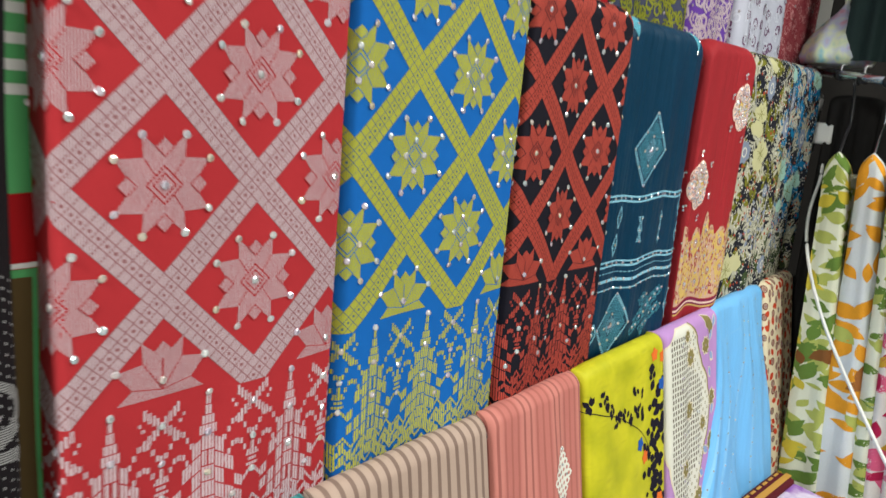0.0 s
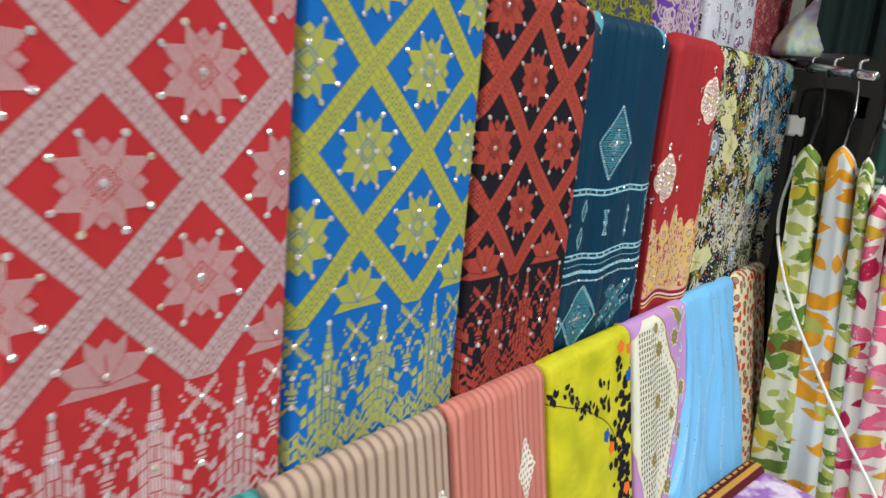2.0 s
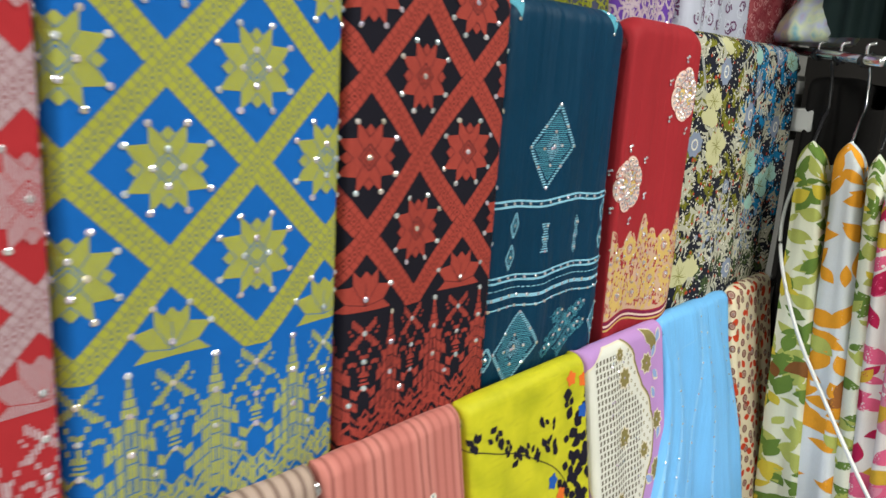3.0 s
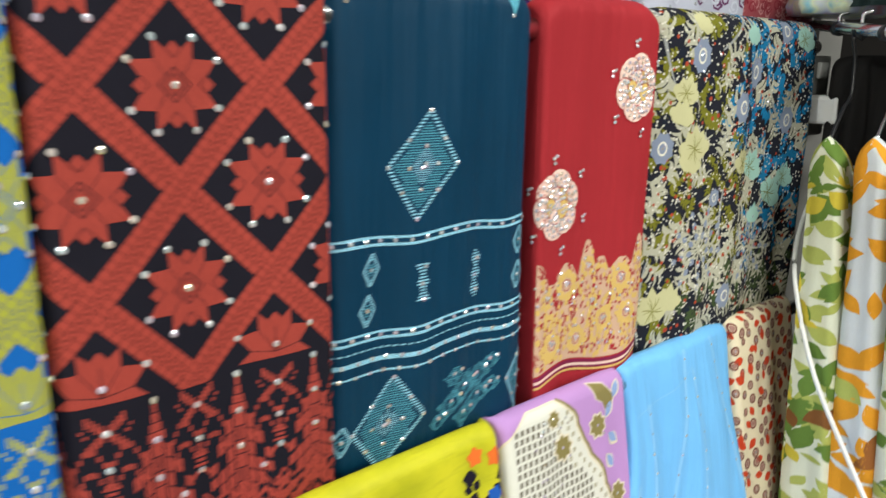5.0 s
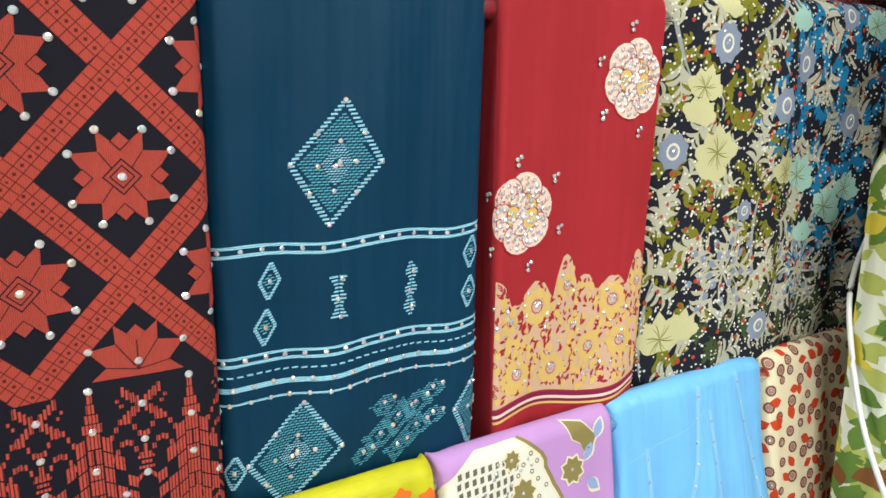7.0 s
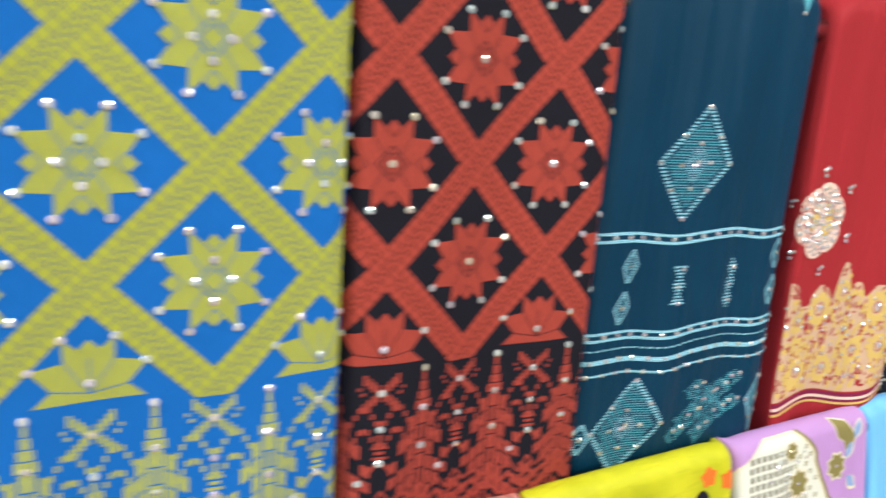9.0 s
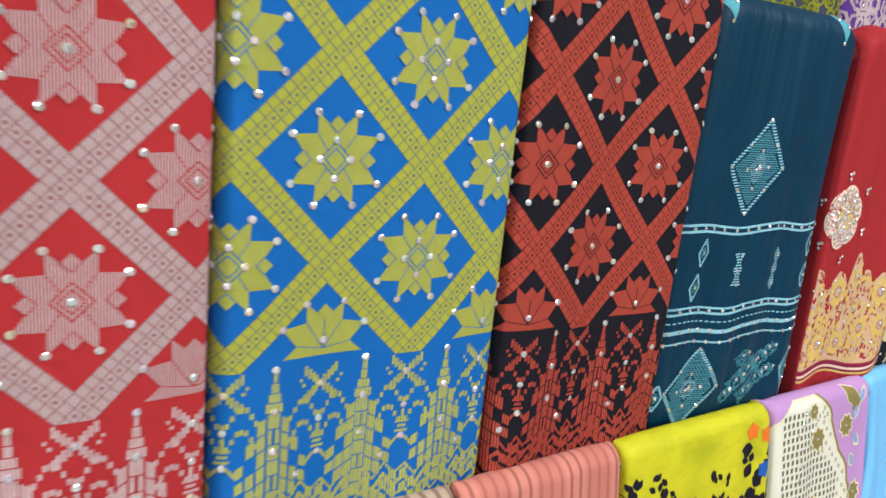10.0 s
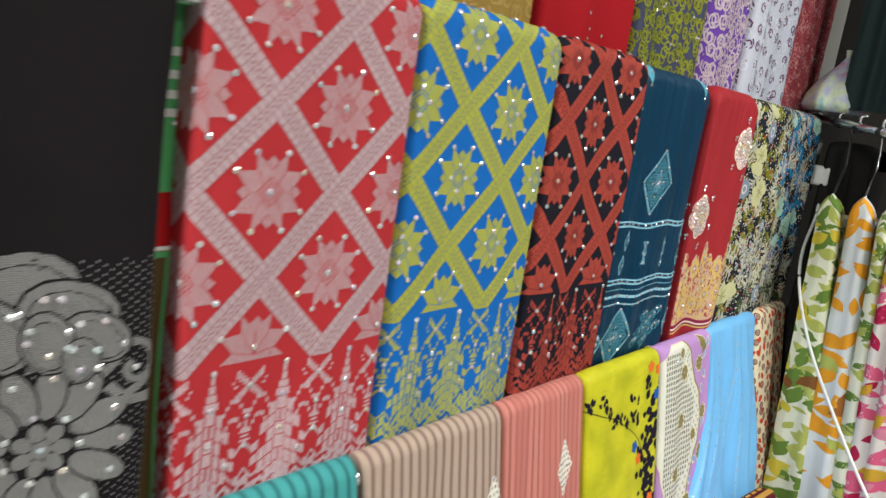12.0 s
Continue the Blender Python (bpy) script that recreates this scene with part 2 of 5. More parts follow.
def clipped(poly, x0, x1, z0, z1):
    for axis, lim, sign in ((0, x0, 1), (0, x1, -1), (1, z0, 1), (1, z1, -1)):
        out = []
        for i, p in enumerate(poly):
            q = poly[(i + 1) % len(poly)]
            a, b = sign * (p[axis] - lim), sign * (q[axis] - lim)
            if a >= 0:
                out.append(p)
            if (a >= 0) != (b >= 0):
                t = a / (a - b)
                out.append(tuple(pi + t * (qi - pi) for pi, qi in zip(p, q)))
        poly = out
        if len(poly) < 3:
            return []
    return poly


from mathutils.geometry import tessellate_polygon


def applied(dr, name, polys, mat, off=0.0005, weave=None):
    """Motifs woven into or printed on a drape, as a thin raised mesh: polys in cloth coordinates."""
    tris, z1 = [], dr.ztop - dr.roll + dr.roll * math.pi * 0.8
    x0, x1 = dr.xmin + 0.001, dr.xmax - 0.001
    for poly in polys:
        lo_x, hi_x = min(p[0] for p in poly), max(p[0] for p in poly)
        lo_z, hi_z = min(p[1] for p in poly), max(p[1] for p in poly)
        if hi_x < x0 or lo_x > x1 or hi_z < dr.zbot or lo_z > z1:
            continue
        if lo_x < x0 or hi_x > x1 or lo_z < dr.zbot or hi_z > z1:
            poly = clipped(poly, x0, x1, dr.zbot + 0.001, z1)
            if not poly:
                continue
        if len(poly) == 3:
            tris.append(tuple(poly))
        else:
            v3 = [Vector((p[0], p[1], 0)) for p in poly]
            tris += [tuple(poly[i] for i in t) for t in tessellate_polygon([v3])]
    done = []
    flat0, flat1, flatz = dr.x0 + dr.edge, dr.x1 - dr.edge, dr.ztop - dr.roll
    while tris:
        a, b, c = tris.pop()
        L = [((a, b), c), ((b, c), a), ((c, a), b)]
        (p, q), o = max(L, key=lambda e: (e[0][0][0] - e[0][1][0]) ** 2 + (e[0][0][1] - e[0][1][1]) ** 2)
        ln = math.hypot(p[0] - q[0], p[1] - q[1])
        bend = min(a[0], b[0], c[0]) < flat0 or max(a[0], b[0], c[0]) > flat1 or max(a[1], b[1], c[1]) > flatz
        if ln > (0.0045 if bend else 0.011):
            m = ((p[0] + q[0]) / 2, (p[1] + q[1]) / 2)
            tris += [(p, m, o), (m, q, o)]
        else:
            done.append((a, b, c))
    if not done:
        return None
    keys, faces = {}, []
    for t in done:
        f = [keys.setdefault((round(p[0], 6), round(p[1], 6)), len(keys)) for p in t]
        if len(set(f)) == 3:
            (ax, az), (bx, bz), (cx, cz) = t
            faces.append(tuple(f) if (bx - ax) * (cz - az) - (bz - az) * (cx - ax) > 0 else tuple(f[::-1]))
    K = np.array(list(keys.keys()))
    P = dr.pos(K[:, 0], K[:, 1]) + 0.6 * off * dr.normal(K[:, 0], K[:, 1])
    return mesh_of(name, P, faces, mat, K, weave(K) if weave else None)


def stone_mesh(r, name="rhinestone"):
    """a flat-backed cut stone: table, crown facets, girdle"""
    v, f, n = [], [], 10
    for rad, h in ((1.0, 0.0), (1.0, 0.14), (0.78, 0.40), (0.46, 0.52)):
        v += [(r * rad * math.cos(2 * math.pi * (k + 0.5 * (rad < 0.9)) / n), r * rad * math.sin(2 * math.pi * (k + 0.5 * (rad < 0.9)) / n), r * h) for k in range(n)]
    for j in range(3):
        for k in range(n):
            k2 = (k + 1) % n
            f.append((j * n + k, j * n + k2, (j + 1) * n + k2, (j + 1) * n + k))
    f.append(tuple(3 * n + k for k in range(n)))
    return mesh_of(name, v, f, STONE_MAT, smooth=False)


STONES = {}


def stones(dr, parent, places, r=0.0028, lift=0.0006):
    me = STONES.setdefault(r, stone_mesh(r))
    rng = random.Random(len(places) * 7 + int(dr.x0 * 1000))
    places = [p for p in places if dr.xmin + 0.02 < p[0] < dr.xmax - 0.02 and dr.zbot < p[1] < dr.ztop + 0.015][:300]
    if not places:
        return
    A = np.array(places)
    P, N = dr.pos(A[:, 0], A[:, 1]), dr.normal(A[:, 0], A[:, 1])
    for p, n in zip(P, N):
        n = Vector(n) + Vector((rng.uniform(-1, 1), rng.uniform(-1, 1), rng.uniform(-1, 1))) * 0.26
        ob = part("rhinestone", me, parent)
        ob.matrix_basis = Matrix.Translation(Vector(p) + Vector(n) * lift) @ n.to_track_quat("Z", "Y").to_matrix().to_4x4() @ Matrix.Rotation(rng.uniform(0, 6), 4, "Z")


def shifted(poly, cx, cz, k=1.0, rot=0.0, kz=None):
    c, s = math.cos(rot), math.sin(rot)
    kz = k if kz is None else kz
    return [(cx + k * x * c - kz * z * s, cz + k * x * s + kz * z * c) for x, z in poly]


def ring(poly, cx, cz, t):
    """an outline of thickness t round a centred polygon, as quads"""
    out = []
    for i, p in enumerate(poly):
        q = poly[(i + 1) % len(poly)]
        out.append([p, q, (q[0] + (cx - q[0]) * t, q[1] + (cz - q[1]) * t), (p[0] + (cx - p[0]) * t, p[1] + (cz - p[1]) * t)])
    return out


def line(pts, w):
    """a ribbon of width w along a polyline, as joined quads"""
    n, sides = len(pts), []
    for i, p in enumerate(pts):
        q0, q1 = pts[max(i - 1, 0)], pts[min(i + 1, n - 1)]
        dx, dz = q1[0] - q0[0], q1[1] - q0[1]
        k = w / 2 / max(math.hypot(dx, dz), 1e-9)
        sides.append(((p[0] - dz * k, p[1] + dx * k), (p[0] + dz * k, p[1] - dx * k)))
    return [[a[0], a[1], c[1], c[0]] for a, c in zip(sides, sides[1:])]


DIAMOND = [(0, 1), (-1, 0), (0, -1), (1, 0)]


def ellipse(n=10, kx=1.0, kz=1.0):
    return [(kx * math.cos(2 * math.pi * i / n), kz * math.sin(2 * math.pi * i / n)) for i in range(n)]


def curl_leaf(x, z, size, ang, bend, fat=0.10, n=6):
    """a tapering leaf bent along an arc from (x, z)"""
    left, right, a = [], [], ang
    for i in range(n + 1):
        t = i / n
        w = size * fat * (math.sin(math.pi * min(1.0, 0.12 + t * 0.88)) ** 0.7)
        left.append((x - w * math.sin(a), z + w * math.cos(a)))
        right.append((x + w * math.sin(a), z - w * math.cos(a)))
        a += bend / n
        x, z = x + size / n * math.cos(a), z + size / n * math.sin(a)
    return [[left[i], right[i], right[i + 1], left[i + 1]] for i in range(n)]


def leaf_shape(n=5, fat=0.3):
    """a pointed leaf from (0, 0) to (0, 1)"""
    right = [(fat * math.sin(math.pi * i / n) * (1 - 0.25 * i / n), i / n) for i in range(n + 1)]
    return right + [(-x, z) for x, z in right[-2:0:-1]]


# ---------------------------------------------------------------- the shop
WALL_MAT = plain("dark wall panel", (0.018, 0.015, 0.014), 0.85, vary=0.4, scale=6)
PALE_MAT = plain("painted wall", (0.7, 0.7, 0.68), 0.7, vary=0.05)
FLOOR_MAT = plain("floor tile", (0.32, 0.30, 0.28), 0.35, vary=0.12, scale=8)
CEIL_MAT = plain("ceiling paint", (0.75, 0.75, 0.74), 0.8, vary=0.04)
CHROME = plain("chrome", (0.75, 0.76, 0.78), 0.18, 1.0, vary=0.04)
WOOD = plain("brown timber", (0.10, 0.055, 0.03), 0.5, vary=0.35, scale=14)


def setting(name, lo, hi, mat):
    return tagged(new(name, box_mesh(name, lo, hi, mat)), kind="structure")


setting("floor", (-2.0, -3.2, -0.1), (2.35, 0.66, 0.0), FLOOR_MAT)
setting("ceiling", (-2.12, -3.32, CEILING), (2.47, 0.78, CEILING + 0.1), CEIL_MAT)
setting("wall_north", (-2.0, 0.66, 0.0), (2.47, 0.78, CEILING), WALL_MAT)
setting("wall_south", (-2.0, -3.32, 0.0), (2.47, -3.2, CEILING), PALE_MAT)
setting("wall_west", (-2.12, -3.32, 0.0), (-2.0, 0.78, CEILING), PALE_MAT)
setting("wall_east", (2.35, -3.2, 0.0), (2.47, 0.66, CEILING), WALL_MAT)
# glowing diffusers and casings for the assumed battens, which are out of view
GLOW, gnt, gbs = nodes("lit diffuser")
gbs.inputs["Emission Color"].default_value = (*WHITE, 1)
gbs.inputs["Emission Strength"].default_value = 6.0
for lx, ly, power in LAMPS:
    f = thing("assumed_ceiling_light", "assumed white ceiling batten, out of view, with a lit frosted diffuser", "ceiling light", "ceiling lights of the shop", (lx, ly, CEILING))
    part("housing", box_mesh("housing", (-0.62, -0.1, -0.045), (0.62, 0.1, -0.0), PALE_MAT, 0.006), f)
    part("diffuser", box_mesh("diffuser", (-0.6, -0.085, -0.065), (0.6, 0.085, -0.0451), GLOW, 0.004), f)


def rail(name, x0, x1, y, z, r, label):
    o = thing(name, label, "rail", at=(0, 0, 0))
    part("bar", tube_mesh("bar", [(x0, y, z), ((x0 + x1) / 2, y, z), (x1, y, z)], r, CHROME, 16), o)
    for x in (x0 + 0.02, x1 - 0.02):
        part("bracket", tube_mesh("bracket", smooth_path([(x, y, z), (x, y + 0.05, z - 0.01), (x, 0.662, z - 0.01)]), 0.006, CHROME), o)
    return o


rail("display_rail", -0.3, 1.74, 0.433, 1.512, 0.011, "chrome display rail that carries the folded cloths")
rail("display_rail", -0.3, 1.73, 0.4035, 1.1005, 0.0105, "lower chrome display rail hung with plain folded cloths")
rail("display_rail", 0.2, 1.86, 0.505, 1.93, 0.011, "high chrome rail with lace cloths over it")

# ---------------------------------------------------------------- brocade cloths of the upper rail
STAR = [(0.0, 0.60), (0.46, 1.0), (0.44, 0.55), (1.0, 0.52), (0.64, 0.0), (1.0, -0.52), (0.44, -0.55), (0.46, -1.0), (0.0, -0.60), (-0.46, -1.0), (-0.44, -0.55), (-1.0, -0.52),
        (-0.64, 0.0), (-1.0, 0.52), (-0.44, 0.55), (-0.46, 1.0)]
HALF_STAR = [(0.0, 0.60), (0.46, 1.0), (0.44, 0.55), (1.02, 0.45), (0.66, 0.02), (0.98, -0.26), (-0.98, -0.26), (-0.66, 0.02), (-1.02, 0.45), (-0.44, 0.55), (-0.46, 1.0)]


def bar(cx, cz, w, h, skew=0.0):
    return [(cx - w / 2, cz - h / 2 - skew / 2), (cx + w / 2, cz - h / 2 + skew / 2), (cx + w / 2, cz + h / 2 + skew / 2), (cx - w / 2, cz + h / 2 - skew / 2)]


def tower(cx, top):
    """a stepped spire of woven blocks: needle, shoulders, then terraces that spread downwards with the ground between"""
    out, z = [], top
    for w, h in ((0.0034, 0.0095), (0.0050, 0.0075), (0.0088, 0.0070), (0.0125, 0.0075)):
        out.append(bar(cx, z - h / 2, w, h - 0.0008))
        z -= h
    for row in range(7):
        h = 0.0118
        if row % 3 == 1:
            out += [bar(cx - 0.0026, z - h / 2, 0.0036, h - 0.0010), bar(cx + 0.0026, z - h / 2, 0.0036, h - 0.0010)]
        else:
            out.append(bar(cx, z - h / 2, 0.0088, h - 0.0010))
        for k in range(min(4, row + 1)):
            off, drop = 0.0085 + 0.0072 * k, 0.0040 * (k + 1)
            if k > 0 and (k + row) % 3 == 0:
                continue
            for sg in (-1, 1):
                out.append(bar(cx + sg * off, z - h / 2 - drop, 0.0060, h - (0.0012 if k < 2 else 0.0035), -sg * 0.0034))
        z -= h
    return out


def butterfly(cx, cz):
    """a small woven cross with stepped wings"""
    out = []
    for sx in (-1, 1):
        for sz in (-1, 1):
            for i in range(1, 5):
                out.append(bar(cx + sx * 0.0029 * i, cz + sz * 0.0026 * i, 0.0025, 0.0074))
        out.append(bar(cx + sx * 0.0132, cz, 0.0026, 0.0026))
        out.append(bar(cx + sx * 0.0156, cz + 0.0040, 0.0022, 0.0026))
    out.append(bar(cx, cz, 0.0040, 0.0056))
    return out


def garland(x0, x1, z, drop):
    """a stepped wavy chain between two spires: two humps with flat crests"""
    out, n = [], 16
    for i in range(n + 1):
        t = i / n
        u = abs(((t * 2 + 0.5) % 1) - 0.5) * 2
        zz = z + drop * (min(1.0, max(0.0, u * 1.7 - 0.35)) - 0.5)
        out.append(bar(x0 + (x1 - x0) * t, zz, (x1 - x0) / n * 0.86, 0.0042))
    return out


def songket(label, x0, x1, cx, cz, ground, yarn, four=False, zbot=0.98, waves=(), rough=0.85, lowest=-1, share=0.3, period=0.0013, band=0.4, a=0.0685, b=0.0695, **kw):
    w, H = 0.0105, 0.0305
    dr = Drape(x0, x1, 0.413, 1.555, zbot, waves=waves, tuck=0.022, **kw)
    o = thing("folded_cloth", label, "folded cloth", "brocade cloths on the upper rail", (0, 0, 0))
    tag = label.split()[0]
    gm = fabric(tag + " ground cloth", ground, rough)
    ym = thread(tag + " brocade thread", yarn, ground, period, share)
    yb = thread(tag + " border thread", dim(yarn, 1.15), ground, 0.0024, 0.30)
    bmat = banded(tag + " lattice band", yarn, ground, band)
    part("sheet", dr.sheet("sheet", gm), o, "plain woven ground")
    dots = []
    L = math.hypot(a, b)
    dx, dz = a / L, b / L
    for j in range(lowest - 1, 5):
        for i in range(-4, 5):
            x, z = cx + i * a, cz + j * b
            if x < x0 - 0.09 or x > x1 + 0.09:
                continue
            if (i + j) % 2 == 0:
                if j >= lowest:
                    me = applied(dr, "star_motif", [shifted(STAR, x, z, H)], ym)
                    if me:
                        s = part("star_motif", me, o, "eight-pointed woven star")
                        marks = ring(shifted(DIAMOND, x, z, H * 0.40), x, z, 0.10) + ring(shifted(DIAMOND, x, z, H * 0.26), x, z, 0.14)
                        for sx in (-1, 1):
                            for sz in (-1, 1):
                                marks += line([(x + sx * H * 0.2, z + sz * H * 0.2), (x + sx * H * 0.43, z + sz * H * 0.53)], 0.0006)
                        mk = applied(dr, "outline", marks, gm, 0.0008)
                        if mk:
                            part("outline", mk, s)
                        for p, q in ((0, 1), (1, 0), (0, -1), (-1, 0)):
                            lx, lz = x + p * H * 0.765, z + q * H * 0.765
                            sm = shifted(DIAMOND, lx, lz, H * 0.205)
                            md = applied(dr, "lozenge", [sm], ym, 0.0010)
                            if md:
                                part("lozenge", md, s)
                                part("lozenge_edge", applied(dr, "lozenge_edge", ring(sm, lx, lz, 0.13), gm, 0.0013), s)
                    dots += [(x + H * p * 1.01, z + H * q * 1.01) for p in (-1, 1) for q in (-0.52, 0.52)] + [(x + H * p, z + H * q) for p in (-0.46, 0.46) for q in (-1.0, 1.0)]
                    dots += [(x + H * p, z + H * q) for p, q in ((0, 0.42), (0.36, 0), (0, -0.42), (-0.36, 0))] if four else [(x, z)]
                else:
                    zz = z + 0.010
                    me = applied(dr, "half_star_motif", [shifted(HALF_STAR, x, zz, H)], ym)
                    if me:
                        s = part("half_star_motif", me, o, "half star above the border")
                        rays = [q for p in ((0.44, 0.55), (-0.44, 0.55), (0.66, 0.02), (-0.66, 0.02), (0, 0.6)) for q in line([(x, zz - H * 0.10), (x + H * p[0], zz + H * p[1])], 0.0006)]
                        part("outline", applied(dr, "outline", rays, gm, 0.0008), s)
                        sm = shifted(DIAMOND, x, zz + H * 0.78, H * 0.19)
                        md = applied(dr, "lozenge", [sm], ym, 0.0010)
                        if md:
                            part("lozenge", md, s)
                    dots += [(x + p * H, zz + H * 0.46) for p in (-1, 1)] + [(x, zz + H * 0.1)] + ([(x + p * H * 0.46, zz + H) for p in (-1, 1)] if four else [])
            else:
                for sg in (1, -1):
                    p0, p1 = (0.0 if j > lowest - 1 else -w, L) if sg > 0 else (w, L - w)
                    if sg > 0:
                        p1 = L
                    ex, ez = sg * dx, dz
                    nx, nz = -ez, ex
                    quad = [(x + ex * p + nx * q, z + ez * p + nz * q) for p, q in ((p0, -w), (p1, -w), (p1, w), (p0, w))]

                    def wv(K, x=x, z=z, ex=ex, ez=ez, nx=nx, nz=nz):
                        c = 2 * w / 3
                        u, v = K[:, 0] - x, K[:, 1] - z
                        return np.stack([(u * ex + v * ez) / c + 0.5, (u * nx + v * nz) / c + 1.5], -1)

                    cut = cz + (lowest - 1) * b - 0.004
                    quad = clipped(quad, -9, 9, cut, 9)
                    if not quad:
                        continue
                    me = applied(dr, "lattice_band", [quad], bmat, 0.0005 if sg > 0 else 0.00045, wv)
                    if me:
                        part("lattice_band", me, o)
    zV = cz + (lowest - 1) * b
    for i in range(-4, 5):
        x = cx + i * a
        if x0 - 0.05 < x < x1 + 0.05:
            me = applied(dr, "cross_motif", butterfly(x, zV - 0.019), yb)
            if me:
                tagged(part("cross_motif", me, o), kind="stuff")
            dots.append((x, zV - 0.019))
            me = applied(dr, "pendant_motif", line([(x, zV - 0.050), (x, zV - 0.058)], 0.0028) + [bar(x, zV - 0.060, 0.011, 0.0022), bar(x, zV - 0.064, 0.007, 0.0024), bar(x, zV - 0.068, 0.010, 0.0022)]
                         + line([(x - 0.009, zV - 0.080), (x - 0.003, zV - 0.073), (x + 0.003, zV - 0.073), (x + 0.009, zV - 0.080)], 0.0026), yb)
            if me:
                tagged(part("pendant_motif", me, o), kind="stuff")
            dots += [(x, zV - 0.046), (x, zV - 0.072)]
        t = x + a / 2
        if x0 - 0.06 < t < x1 + 0.06:
            me = applied(dr, "spire_motif", tower(t, zV - 0.004), yb)
            if me:
                tagged(part("spire_motif", me, o, "stepped woven spire"), kind="stuff")
            dots += [(t, zV - 0.004), (t, zV - 0.034), (t, zV - 0.064), (t + 0.018, zV - 0.086)]
            for z, d in ((zV - 0.036, 0.0125), (zV - 0.053, 0.0125)):
                me = applied(dr, "chain_motif", garland(t + 0.009, t + a - 0.009, z, d), yb, 0.00055)
                if me:
                    tagged(part("chain_motif", me, o), kind="stuff")
    zz = [x0 - 0.03 + (a / 8) * i for i in range(int((x1 - x0 + 0.06) / (a / 8)) + 1)]
    for k in range(5):
        pts = [(x, zV - 0.100 - 0.0100 * k + 0.0062 * (1 if i % 2 else -1) * (0.6 + 0.4 * ((i // 2) % 2))) for i, x in enumerate(zz)]
        part("zigzag_motif", applied(dr, "zigzag_motif", line(pts, 0.0050 if k % 2 else 0.0030), yb, 0.0009 + 0.00005 * k), o, "woven zigzag")
    stones(dr, o, dots)
    return dr, o


songket("red cotton brocade cloth with silvery pink stars in a lattice", 0.1755, 0.384, 0.238, 1.376, (0.44, 0.032, 0.040), (0.53, 0.415, 0.46),
        waves=((0.0016, 22, 3, 0.4), (0.0012, 48, -6, 1.7)), side=0.030, edge=0.005, share=0.46, period=0.0017, band=0.75)
songket("blue cotton brocade cloth with yellow stars in a lattice", 0.388, 0.618, 0.464, 1.390, (0.010, 0.130, 0.48), (0.42, 0.42, 0.040), four=True, share=0.15, band=0.3,
        waves=((0.0018, 20, 4, 1.2), (0.0010, 55, 5, 0.3)))
songket("black cotton brocade cloth with rust red stars in a lattice", 0.620, 0.8335, 0.646, 1.390, (0.0125, 0.0118, 0.0190), (0.40, 0.060, 0.044), share=0.14, band=0.25, a=0.0657, b=0.0703,
        waves=((0.0022, 30, 3, 0.2), (0.0012, 60, -5, 2.1)))

# ---------------------------------------------------------------- teal, crimson and flowered cloths of the upper rail


def hatch(cx, cz, rx, rz, skew, keep, step=0.0023, dash=0.0042):
    """a lozenge of short woven dashes; keep(radius) says which rings are woven"""
    out, n = [], int(rz / step)
    for j in range(-n, n + 1):
        z = j * step
        half = rx * (1 - abs(z) / rz)
        m = int(half / dash) + 1
        for i in range(-m, m + 1):
            x = (i + 0.5 * (j % 2)) * dash
            r = abs(x) / rx + abs(z) / rz
            if r <= 1.0 and keep(r):
                out.append(bar(cx + x + skew * z, cz + z, dash * 0.8, step * 0.46, 0.0004))
    return out


def edge_dashes(cx, cz, rx, rz, skew, n=15, w=0.0055, h=0.0016):
    out = []
    for sx in (-1, 1):
        for sz in (-1, 1):
            for i in range(n):
                t = (i + 0.5) / n
                out.append(bar(cx + sx * rx * (1 - t) + skew * sz * rz * t, cz + sz * rz * t, w, h, 0.0005))
    return out


def sway(x):
    """how far the woven lines of the teal cloth dip"""
    return 0.0022 * math.sin((x - 0.834) * 52.0 + 0.2) + 0.02 * max(0.0, x - 1.03)


